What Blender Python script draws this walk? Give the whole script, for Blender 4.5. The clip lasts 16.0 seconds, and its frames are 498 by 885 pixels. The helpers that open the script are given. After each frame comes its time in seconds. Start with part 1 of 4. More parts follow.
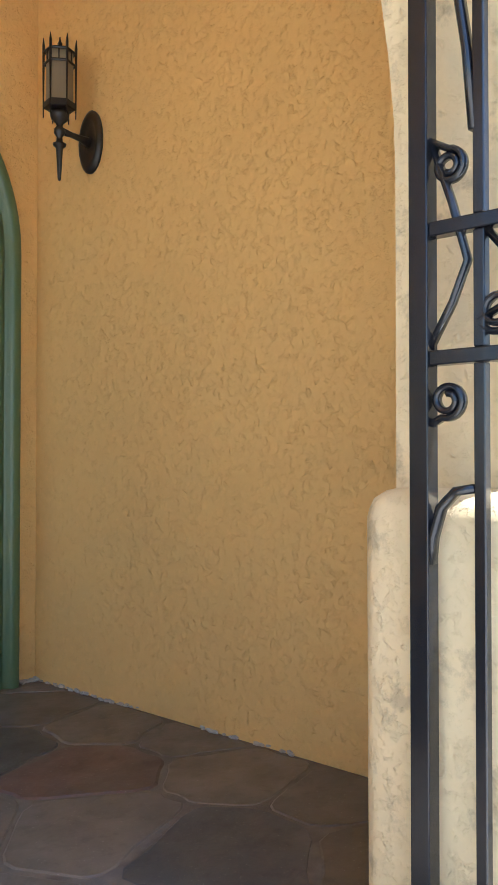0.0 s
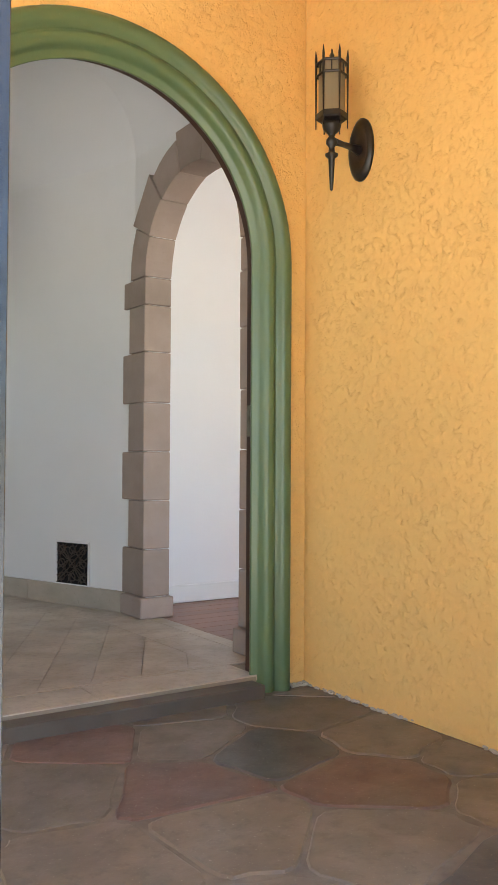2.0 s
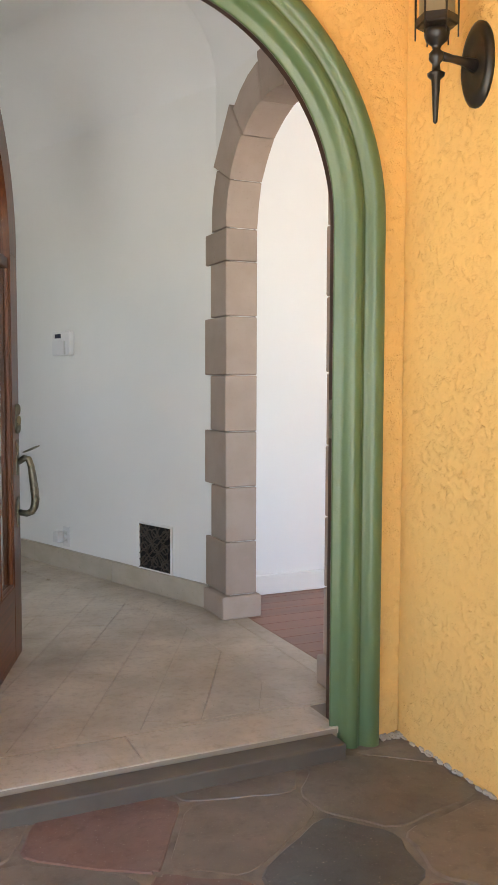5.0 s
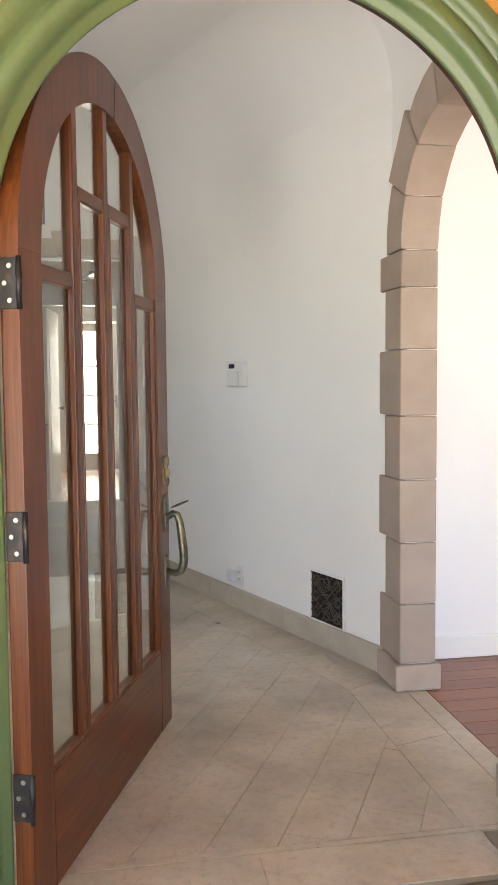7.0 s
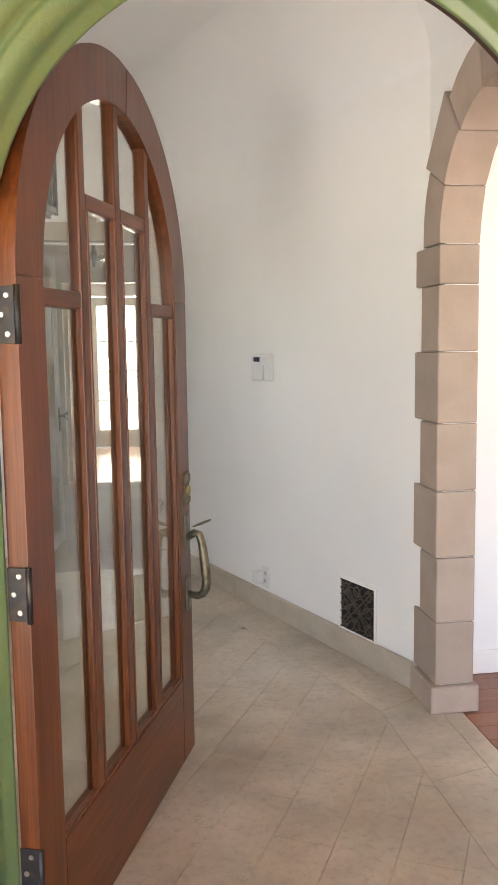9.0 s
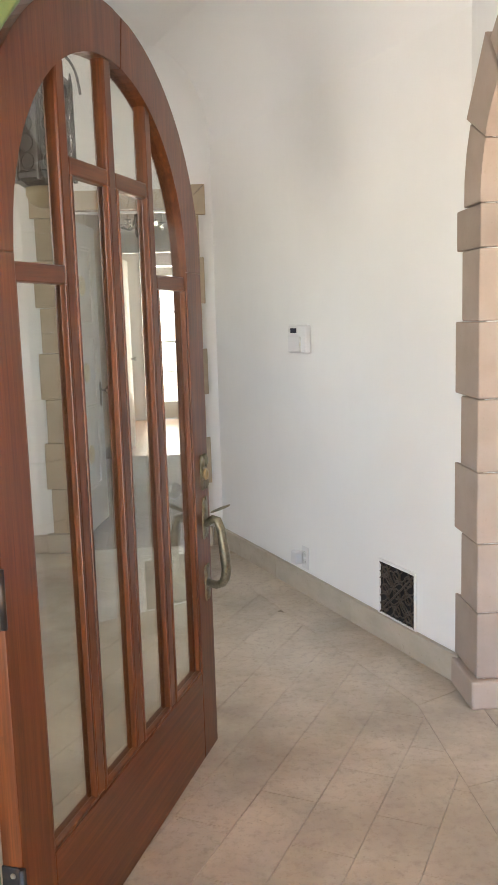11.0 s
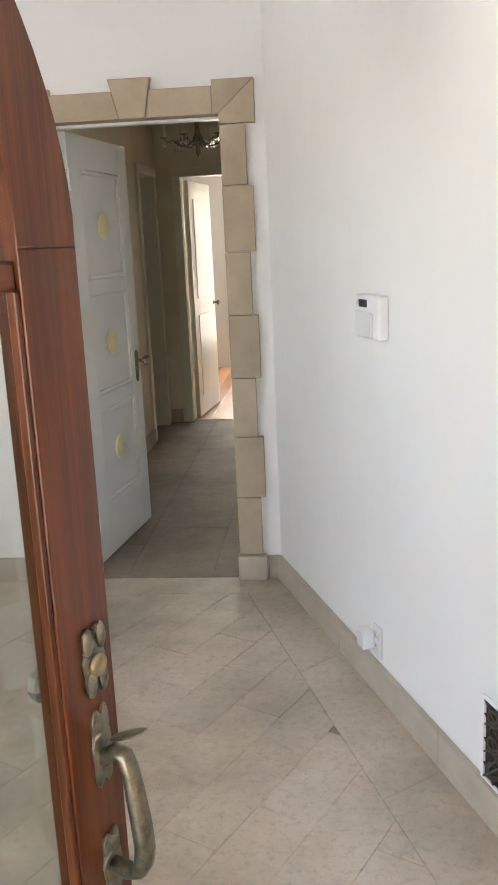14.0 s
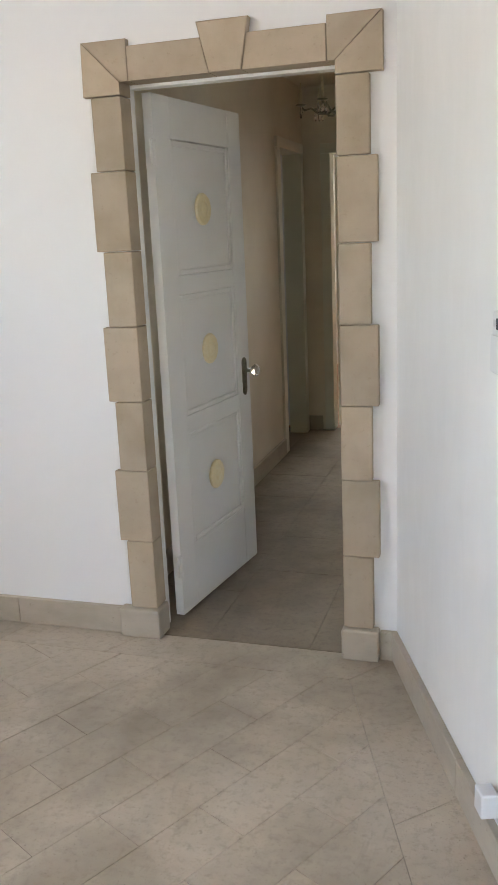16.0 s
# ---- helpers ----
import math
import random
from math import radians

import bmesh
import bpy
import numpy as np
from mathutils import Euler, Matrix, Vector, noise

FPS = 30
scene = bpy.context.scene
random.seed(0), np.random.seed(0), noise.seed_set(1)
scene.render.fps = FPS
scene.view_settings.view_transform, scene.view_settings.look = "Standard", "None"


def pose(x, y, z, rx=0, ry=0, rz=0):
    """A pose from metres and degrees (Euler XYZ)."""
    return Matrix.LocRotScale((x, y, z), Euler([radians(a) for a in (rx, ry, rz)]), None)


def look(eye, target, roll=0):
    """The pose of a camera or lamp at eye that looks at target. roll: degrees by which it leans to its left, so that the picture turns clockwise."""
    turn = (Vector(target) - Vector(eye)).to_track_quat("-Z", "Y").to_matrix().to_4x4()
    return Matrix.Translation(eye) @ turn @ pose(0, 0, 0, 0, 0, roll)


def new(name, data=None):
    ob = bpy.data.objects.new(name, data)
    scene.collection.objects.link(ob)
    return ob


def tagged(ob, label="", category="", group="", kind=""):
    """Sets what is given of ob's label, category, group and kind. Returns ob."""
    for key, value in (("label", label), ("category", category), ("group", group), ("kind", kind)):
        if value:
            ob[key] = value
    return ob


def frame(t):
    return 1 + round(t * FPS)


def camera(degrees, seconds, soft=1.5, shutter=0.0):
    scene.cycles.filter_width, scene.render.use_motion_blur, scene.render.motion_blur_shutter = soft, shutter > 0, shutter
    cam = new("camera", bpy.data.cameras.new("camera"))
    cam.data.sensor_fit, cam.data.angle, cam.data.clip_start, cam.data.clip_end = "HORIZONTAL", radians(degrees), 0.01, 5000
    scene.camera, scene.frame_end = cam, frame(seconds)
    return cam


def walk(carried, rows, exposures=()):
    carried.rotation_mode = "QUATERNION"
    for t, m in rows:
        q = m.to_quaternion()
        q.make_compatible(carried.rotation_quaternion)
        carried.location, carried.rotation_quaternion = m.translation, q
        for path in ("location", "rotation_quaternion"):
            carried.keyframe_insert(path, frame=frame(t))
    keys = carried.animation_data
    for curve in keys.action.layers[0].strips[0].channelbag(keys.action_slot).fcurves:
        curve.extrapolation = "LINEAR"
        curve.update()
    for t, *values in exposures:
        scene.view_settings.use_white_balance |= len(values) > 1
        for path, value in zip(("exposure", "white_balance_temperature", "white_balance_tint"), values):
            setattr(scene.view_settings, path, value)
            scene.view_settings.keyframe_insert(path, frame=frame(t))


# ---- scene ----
cam = camera(32.6, 16.0)
PATH = [
    (0, (-0.141, 0.133, 0.785), (1.357, 1.459, 0.825), 0.0),
    (0.5, (-0.169, 0.166, 0.785), (1.202, 1.623, 0.823), 0.3),
    (1, (-0.197, 0.206, 0.781), (1.051, 1.769, 0.822), 0.2),
    (1.5, (-0.219, 0.234, 0.791), (0.947, 1.859, 0.826), 0.4),
    (2, (-0.249, 0.263, 0.795), (0.854, 1.931, 0.845), 0.3),
    (2.5, (-0.249, 0.331, 0.792), (0.823, 2.019, 0.84), 0.4),
    (3, (-0.25, 0.355, 0.785), (0.869, 2.012, 0.816), 0.6),
    (3.2, (-0.225, 0.374, 0.795), (0.908, 2.022, 0.815), 0.6),
    (5.3, (0.299, 0.722, 1.139), (1.042, 2.573, 0.986), 0.1),
    (5.5, (0.339, 0.741, 1.186), (1.025, 2.613, 1.033), 0.1),
    (6, (0.46, 0.799, 1.241), (0.938, 2.737, 1.119), 0.2),
    (6.5, (0.522, 0.843, 1.253), (0.893, 2.805, 1.133), -0.1),
    (7, (0.543, 0.994, 1.243), (0.885, 2.959, 1.105), -0.5),
    (7.5, (0.521, 1.153, 1.33), (0.867, 3.113, 1.142), -1.0),
    (8, (0.529, 1.211, 1.374), (0.882, 3.167, 1.152), -0.8),
    (8.5, (0.56, 1.214, 1.394), (0.875, 3.177, 1.17), -0.6),
    (9, (0.579, 1.21, 1.397), (0.86, 3.177, 1.176), -0.8),
    (9.2, (0.588, 1.204, 1.397), (0.858, 3.174, 1.181), -1.1),
    (11.3, (0.75, 1.487, 1.42), (0.871, 3.454, 1.083), -1.7),
    (11.5, (0.753, 1.6, 1.465), (0.877, 3.56, 1.085), -1.6),
    (12, (0.857, 1.787, 1.545), (0.963, 3.74, 1.125), -2.0),
    (12.5, (0.966, 2.044, 1.564), (0.889, 4.003, 1.169), -1.5),
    (13, (0.996, 2.31, 1.552), (0.927, 4.268, 1.147), -1.7),
    (13.5, (1.056, 2.596, 1.538), (1.005, 4.548, 1.103), -2.4),
    (14, (1.128, 2.859, 1.544), (0.944, 4.797, 1.082), -2.6),
    (14.5, (1.14, 3.113, 1.541), (0.939, 5.041, 1.049), -3.1),
    (15, (1.151, 3.322, 1.556), (0.913, 5.244, 1.057), -3.3),
    (15.5, (1.217, 3.563, 1.555), (0.747, 5.448, 1.081), -2.9),
    (16, (1.268, 3.732, 1.547), (0.685, 5.584, 1.067), -2.5),
]
EXPOSURES = [(0.0, 1.8, 5500, 10), (0.3, 2.0, 5700, 10), (0.8, 2.6, 6500, 10), (3.2, 2.68, 6500, 10), (5.5, 3.05, 6500, 10), (7.0, 3.3, 6800, 12), (9.0, 3.4, 7000, 14),
             (11.5, 3.65, 6800, 12), (13.0, 3.8, 6600, 12), (16.0, 3.95, 6400, 12)]
walk(cam, [(t, look(eye, target, roll)) for t, eye, target, roll in PATH], EXPOSURES)

# ---- light ----
world = bpy.data.worlds.new("sky")
scene.world = world
world.use_nodes = True
wn = world.node_tree.nodes
sky = wn.new("ShaderNodeTexSky")
sky.sky_type = "NISHITA"
sky.sun_disc = False
sky.sun_elevation, sky.sun_rotation = radians(66), radians(150)
world.node_tree.links.new(sky.outputs[0], wn["Background"].inputs[0])
wn["Background"].inputs[1].default_value = 0.15

sun = new("sun", bpy.data.lights.new("sun", "SUN"))
sun.data.energy, sun.data.angle, sun.data.color = 5.0, radians(0.5), (1.0, 0.95, 0.86)
sun.matrix_world = look((0, 0, 10), (-0.2, 0.38, 9.05))


def area_lamp(name, at, towards, w, h, watts, color=(0.93, 0.97, 1.0)):
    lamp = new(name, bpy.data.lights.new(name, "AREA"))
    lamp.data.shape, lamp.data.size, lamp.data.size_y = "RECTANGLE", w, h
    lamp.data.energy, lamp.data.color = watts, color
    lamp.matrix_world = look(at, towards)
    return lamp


# Fill lamp in an unseen west window added to brighten the foyer.
area_lamp("foyer_fill_light", (-2.16, 4.1, 1.85), (0, 4.1, 0.0), 1.2, 0.8, 2.3, (1.0, 0.98, 0.96))
area_lamp("east_room_window_light", (3.4, 1.04, 1.5), (3.2, 3, 1.35), 1.8, 1.5, 2.3, (1.0, 0.97, 0.94))
area_lamp("far_room_window_light", (0.2, 13.45, 1.25), (0.2, 10, 0.9), 1.2, 1.9, 3.2, (1.0, 0.91, 0.76))


# Added fill for the bathroom; no window is built in its walls.
area_lamp("bathroom_fill_light", (-1.78, 9.85, 1.6), (-0.4, 9.85, 1.2), 0.6, 0.8, 0.12, (1.0, 0.97, 0.92))

# ---- materials ----
class Mat:
    """A node material with a few helpers for layered, procedural surfaces."""

    def __init__(self, name, color, rough=0.6, metal=0.0):
        self.m = bpy.data.materials.new(name)
        self.m.use_nodes = True
        self.n, self.l = self.m.node_tree.nodes, self.m.node_tree.links
        self.b = self.n["Principled BSDF"]
        self.b.inputs["Roughness"].default_value = rough
        self.b.inputs["Metallic"].default_value = metal
        self.co = self.n.new("ShaderNodeTexCoord").outputs["Object"]
        rgb = self.n.new("ShaderNodeRGB")
        rgb.outputs[0].default_value = (*color, 1)
        self.col, self.bump_in = rgb.outputs[0], None

    def noise(self, scale, detail=4.0, stretch=(1, 1, 1), rough=0.55, distort=0.0):
        mp = self.n.new("ShaderNodeMapping")
        mp.inputs["Scale"].default_value = stretch
        self.l.new(self.co, mp.inputs[0])
        t = self.n.new("ShaderNodeTexNoise")
        t.inputs["Scale"].default_value, t.inputs["Detail"].default_value = scale, detail
        t.inputs["Roughness"].default_value, t.inputs["Distortion"].default_value = rough, distort
        self.l.new(mp.outputs[0], t.inputs["Vector"])
        return t.outputs["Fac"]

    def cells(self, scale, stretch=(1, 1, 1), feature="DISTANCE_TO_EDGE"):
        mp = self.n.new("ShaderNodeMapping")
        mp.inputs["Scale"].default_value = stretch
        self.l.new(self.co, mp.inputs[0])
        t = self.n.new("ShaderNodeTexVoronoi")
        t.feature = feature
        t.inputs["Scale"].default_value = scale
        self.l.new(mp.outputs[0], t.inputs["Vector"])
        return t.outputs["Distance"]

    def band(self, fac, lo, hi, a=0.0, b=1.0):
        r = self.n.new("ShaderNodeMapRange")
        for k, v in zip(("From Min", "From Max", "To Min", "To Max"), (lo, hi, a, b)):
            r.inputs[k].default_value = v
        self.l.new(fac, r.inputs["Value"])
        return r.outputs[0]

    def tint(self, fac, color, amount=1.0):
        mix = self.n.new("ShaderNodeMix")
        mix.data_type = "RGBA"
        mul = self.n.new("ShaderNodeMath")
        mul.operation = "MULTIPLY"
        mul.inputs[1].default_value = amount
        self.l.new(fac, mul.inputs[0])
        self.l.new(mul.outputs[0], mix.inputs["Factor"])
        self.l.new(self.col, mix.inputs["A"])
        mix.inputs["B"].default_value = (*color, 1)
        self.col = mix.outputs["Result"]
        return self

    def per_piece(self, lo=0.85, hi=1.12, hue=0.0):
        info = self.n.new("ShaderNodeObjectInfo").outputs["Random"]
        hsv = self.n.new("ShaderNodeHueSaturation")
        self.l.new(self.band(info, 0, 1, lo, hi), hsv.inputs["Value"])
        if hue:
            self.l.new(self.band(info, 0, 1, 0.5 - hue, 0.5 + hue), hsv.inputs["Hue"])
        self.l.new(self.col, hsv.inputs["Color"])
        self.col = hsv.outputs[0]
        return self

    def bump(self, fac, strength, distance=0.01):
        b = self.n.new("ShaderNodeBump")
        b.inputs["Strength"].default_value, b.inputs["Distance"].default_value = strength, distance
        self.l.new(fac, b.inputs["Height"])
        if self.bump_in:
            self.l.new(self.bump_in, b.inputs["Normal"])
        self.bump_in = b.outputs[0]
        return self

    def gloss(self, fac, lo, hi):
        self.l.new(self.band(fac, 0.3, 0.7, lo, hi), self.b.inputs["Roughness"])
        return self

    def done(self):
        self.l.new(self.col, self.b.inputs["Base Color"])
        if self.bump_in:
            self.l.new(self.bump_in, self.b.inputs["Normal"])
        return self.m


def stucco(name, color, dirt=0.0):
    k = Mat(name, color, 0.75)
    k.tint(k.band(k.noise(1.6, 3), 0.35, 0.7), tuple(c * 0.88 for c in color), 0.6)
    k.tint(k.band(k.noise(45, 4), 0.55, 0.75), tuple(min(1, c * 1.08) for c in color), 0.5)
    if dirt:
        k.tint(k.band(k.noise(9, 6, rough=0.7), 0.56, 0.64), (0.28, 0.2, 0.12), dirt)
    # broad trowel waves, then short raised ridges that come and go in patches, then sand grain
    k.bump(k.band(k.noise(7, 3, distort=0.4), 0.35, 0.68), 0.4, 0.014)
    k.bump(k.band(k.noise(32, 5, rough=0.6, distort=0.4), 0.54, 0.65), 0.5, 0.005)
    k.bump(k.band(k.noise(64, 5, rough=0.6, distort=0.4), 0.54, 0.66), 0.5, 0.0035)
    k.bump(k.noise(170, 3), 0.35, 0.002)
    return k.done()


YELLOW = stucco("yellow_stucco", (0.83, 0.52, 0.175))
YELLOW_OUT = stucco("weathered_stucco", (0.83, 0.66, 0.38), 0.35)


def plaster_mat():
    k = Mat("white_plaster", (0.80, 0.80, 0.78), 0.5)
    k.tint(k.band(k.noise(1.3, 3), 0.35, 0.7), (0.74, 0.74, 0.72), 0.7)
    streak = k.noise(10, 3, (1.5, 1.5, 0.38), distort=1.1)
    k.bump(k.band(streak, 0.57, 0.67), -0.6, 0.006)
    k.bump(k.band(k.noise(17, 4, (1.4, 1.4, 0.45), distort=1.4), 0.58, 0.70), -0.2, 0.004)
    k.bump(k.band(k.noise(3, 3, (1, 1, 0.6)), 0.3, 0.7), 0.35, 0.012)
    k.bump(k.noise(70, 3), 0.12, 0.002)
    k.gloss(streak, 0.5, 0.28)
    return k.done()


PLASTER = plaster_mat()
k = Mat("plain_white_plaster", (0.80, 0.80, 0.79), 0.6)
k.tint(k.band(k.noise(1.2, 3), 0.35, 0.7), (0.75, 0.75, 0.74), 0.6).bump(k.noise(40, 4), 0.12, 0.003)
PLAIN = k.done()
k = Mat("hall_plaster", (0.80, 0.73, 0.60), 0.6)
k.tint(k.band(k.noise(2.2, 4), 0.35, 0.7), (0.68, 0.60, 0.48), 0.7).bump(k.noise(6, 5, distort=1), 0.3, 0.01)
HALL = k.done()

k = Mat("green_paint", (0.10, 0.155, 0.07), 0.3)
k.tint(k.band(k.noise(2.5, 4), 0.4, 0.7), (0.085, 0.14, 0.065), 0.6)
k.tint(k.band(k.noise(70, 5, rough=0.7), 0.66, 0.74), (0.3, 0.38, 0.26), 0.35)
k.bump(k.noise(45, 4, distort=0.6), 0.3, 0.004)
GREEN = k.done()

def varnish(name, grain, slow):
    """Reddish brown varnished hardwood; grain and slow are the stretches of its fine and broad figure."""
    k = Mat(name, (0.115, 0.033, 0.010), 0.3)
    k.b.inputs["Specular IOR Level"].default_value = 0.35
    k.tint(k.band(k.noise(11, 4, slow, rough=0.6), 0.35, 0.7), (0.05, 0.014, 0.006), 0.75)
    k.tint(k.band(k.noise(75, 4, grain, rough=0.6), 0.4, 0.7), (0.20, 0.062, 0.017), 0.65)
    k.tint(k.band(k.noise(230, 3, grain), 0.5, 0.7), (0.05, 0.015, 0.007), 0.35)
    k.tint(k.band(k.noise(14, 5, rough=0.7), 0.6, 0.72), (0.05, 0.016, 0.008), 0.45)
    k.bump(k.noise(150, 3, grain), 0.12, 0.001)
    return k.done()


WOOD = varnish("varnished_wood", (1, 1, 0.03), (1, 1, 0.1))
WOOD_ACROSS = varnish("varnished_cross_rail", (0.03, 1, 1), (0.1, 1, 1))

k = Mat("carved_stone", (0.36, 0.285, 0.235), 0.8)
k.tint(k.band(k.noise(7, 5), 0.4, 0.7), (0.30, 0.235, 0.19), 0.7)
k.tint(k.band(k.noise(60, 5, rough=0.7), 0.6, 0.72), (0.22, 0.17, 0.13), 0.4)
k.per_piece(0.9, 1.08).bump(k.noise(45, 5), 0.25, 0.004).bump(k.band(k.noise(90, 4), 0.62, 0.7), -0.3, 0.003)
STONE = k.done()

k = Mat("buff_stone", (0.44, 0.36, 0.265), 0.8)
k.tint(k.band(k.noise(6, 5), 0.4, 0.7), (0.34, 0.275, 0.19), 0.7)
k.tint(k.band(k.noise(55, 5, rough=0.7), 0.6, 0.72), (0.24, 0.18, 0.12), 0.35)
k.per_piece(0.9, 1.08).bump(k.noise(45, 5), 0.25, 0.004).bump(k.band(k.noise(90, 4), 0.62, 0.7), -0.3, 0.003)
BUFF = k.done()


def tile_mat(name, color, dark, shine=(0.33, 0.6)):
    k = Mat(name, color, 0.42)
    k.tint(k.band(k.noise(2.2, 5, distort=0.8), 0.38, 0.68), dark, 0.75)
    k.tint(k.band(k.noise(34, 6, rough=0.75), 0.5, 0.7), tuple(c * 0.62 for c in dark), 0.5)
    k.tint(k.band(k.noise(110, 4, rough=0.7), 0.62, 0.7), (0.14, 0.11, 0.085), 0.75)
    k.tint(k.band(k.noise(38, 5, rough=0.75, distort=0.5), 0.66, 0.71), (0.13, 0.10, 0.075), 0.6)
    k.tint(k.band(k.noise(5, 6, (1, 3, 1), rough=0.8, distort=2), 0.68, 0.73), (0.13, 0.11, 0.09), 0.5)
    k.tint(k.band(k.noise(3.2, 8, (2.4, 0.7, 1), rough=0.75, distort=1.2), 0.60, 0.70), tuple(c * 0.5 for c in dark), 0.28)
    k.tint(k.band(k.noise(1.3, 5, rough=0.65), 0.42, 0.66), tuple(c * 0.62 for c in dark), 0.62)
    k.per_piece(0.96, 1.04)
    k.bump(k.band(k.noise(120, 4), 0.6, 0.7), -0.25, 0.002)
    k.gloss(k.noise(8, 5), *shine)
    return k.done()


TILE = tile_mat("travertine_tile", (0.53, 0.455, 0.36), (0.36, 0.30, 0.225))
# Hall travertine: the hall's dim light is put into these darker colours.
HALLTILE_SHADED = tile_mat("worn_shaded_hall_tile", (0.28, 0.23, 0.17), (0.19, 0.15, 0.11), (0.6, 0.8))
k = Mat("tile_joint", (0.25, 0.21, 0.16), 0.85)
k.bump(k.noise(90, 4), 0.3, 0.003)
JOINT = k.done()
k = Mat("travertine_skirting", (0.46, 0.405, 0.325), 0.5)
k.tint(k.band(k.noise(6, 5, (1, 1, 2)), 0.4, 0.7), (0.36, 0.31, 0.24), 0.7)
k.tint(k.band(k.noise(40, 5, rough=0.7), 0.62, 0.72), (0.2, 0.16, 0.12), 0.5).bump(k.noise(60, 4), 0.15, 0.003)
SKIRT = k.done()


def flag_mat(name, color):
    k = Mat(name, color, 0.5)
    k.tint(k.band(k.noise(5, 5, distort=0.6), 0.38, 0.68), tuple(c * 0.66 for c in color), 0.75)
    k.tint(k.band(k.noise(2.5, 3), 0.5, 0.75), (0.13, 0.12, 0.11), 0.5)
    k.tint(k.band(k.noise(22, 6, rough=0.75), 0.5, 0.66), tuple(c * 0.55 for c in color), 0.6)
    k.tint(k.band(k.noise(160, 2), 0.69, 0.73), (0.42, 0.40, 0.36), 0.6)
    k.per_piece(0.8, 1.15)
    k.bump(k.noise(9, 5), 0.35, 0.012).bump(k.noise(60, 4), 0.2, 0.003)
    k.gloss(k.noise(6, 4), 0.35, 0.62)
    return k.done()


FLAGS = [flag_mat("grey_flagstone", (0.175, 0.155, 0.132)), flag_mat("brown_flagstone", (0.178, 0.15, 0.12)),
         flag_mat("red_flagstone", (0.17, 0.108, 0.09)), flag_mat("slate_flagstone", (0.075, 0.08, 0.082))]
k = Mat("cement_joint", (0.19, 0.17, 0.145), 0.8)
k.tint(k.band(k.noise(14, 5), 0.4, 0.7), (0.085, 0.075, 0.065), 0.7).bump(k.noise(70, 5), 0.4, 0.004)
CEMENT = k.done()
k = Mat("worn_sill", (0.105, 0.088, 0.07), 0.6)
k.tint(k.band(k.noise(8, 5), 0.4, 0.7), (0.07, 0.058, 0.048), 0.7).bump(k.noise(50, 4), 0.3, 0.003)
SILL = k.done()
k = Mat("concrete_paving", (0.50, 0.47, 0.42), 0.85)
k.tint(k.band(k.noise(3, 5), 0.4, 0.7), (0.42, 0.395, 0.35), 0.7).bump(k.noise(80, 4), 0.3, 0.003)
PAVING = k.done()

k = Mat("wood_floor", (0.23, 0.085, 0.04), 0.35)
k.tint(k.band(k.noise(10, 5, (0.15, 1, 1)), 0.4, 0.65), (0.15, 0.055, 0.028), 0.8).per_piece(0.82, 1.15)
k.bump(k.noise(80, 4, (0.06, 1, 1)), 0.12, 0.002)
BOARDS = k.done()
k = Mat("light_wood_floor", (0.42, 0.2, 0.085), 0.3)
k.tint(k.band(k.noise(12, 5, (1, 0.15, 1)), 0.4, 0.65), (0.3, 0.13, 0.055), 0.8).per_piece(0.85, 1.12)
OAK = k.done()

k = Mat("white_paint", (0.80, 0.80, 0.78), 0.32)
k.tint(k.band(k.noise(3, 4), 0.4, 0.7), (0.74, 0.74, 0.71), 0.5).bump(k.noise(50, 4), 0.07, 0.002)
WHITE = k.done()
k = Mat("cream_gloss", (0.76, 0.73, 0.62), 0.35)
k.tint(k.band(k.noise(3, 4), 0.4, 0.7), (0.68, 0.65, 0.54), 0.5)
CREAM = k.done()
k = Mat("yellowed_boss", (0.82, 0.74, 0.50), 0.35)
k.tint(k.band(k.noise(60, 3), 0.4, 0.7), (0.78, 0.66, 0.36), 0.6)
BOSS = k.done()
k = Mat("black_iron", (0.014, 0.013, 0.013), 0.32)
k.tint(k.band(k.noise(30, 5, rough=0.7), 0.62, 0.72), (0.05, 0.04, 0.03), 0.5).bump(k.noise(70, 4), 0.2, 0.003)
IRON = k.done()
k = Mat("glossy_black_enamel", (0.010, 0.011, 0.014), 0.2)
k.b.inputs["Coat Weight"].default_value = 0.15
k.b.inputs["Coat Roughness"].default_value = 0.06
k.bump(k.noise(55, 4), 0.12, 0.002)
ENAMEL = k.done()
k = Mat("aged_bronze", (0.25, 0.235, 0.175), 0.45, 0.8)
k.tint(k.band(k.noise(35, 5, rough=0.7), 0.45, 0.65), (0.09, 0.095, 0.065), 0.8).bump(k.noise(50, 4), 0.3, 0.003)
BRONZE = k.done()
k = Mat("brass", (0.42, 0.35, 0.20), 0.42, 0.9)
k.bump(k.noise(60, 3), 0.1, 0.002)
BRASS = k.done()
k = Mat("steel", (0.5, 0.5, 0.48), 0.3, 1.0)
STEEL = k.done()
k = Mat("dark_steel_hinge", (0.03, 0.03, 0.032), 0.42, 0.6)
k.tint(k.band(k.noise(40, 4), 0.5, 0.7), (0.1, 0.07, 0.05), 0.5).bump(k.noise(60, 4), 0.2, 0.002)
HINGE = k.done()
WHITE_PLASTIC = Mat("white_plastic", (0.70, 0.70, 0.70), 0.35).done()
GREY_PLASTIC = Mat("pale_grey_plastic", (0.62, 0.62, 0.60), 0.4).done()
SCREEN = Mat("lcd_screen", (0.03, 0.035, 0.055), 0.2).done()
DARK = Mat("dark_void", (0.01, 0.009, 0.008), 0.9).done()
k = Mat("cast_grille", (0.075, 0.055, 0.04), 0.5, 0.4)
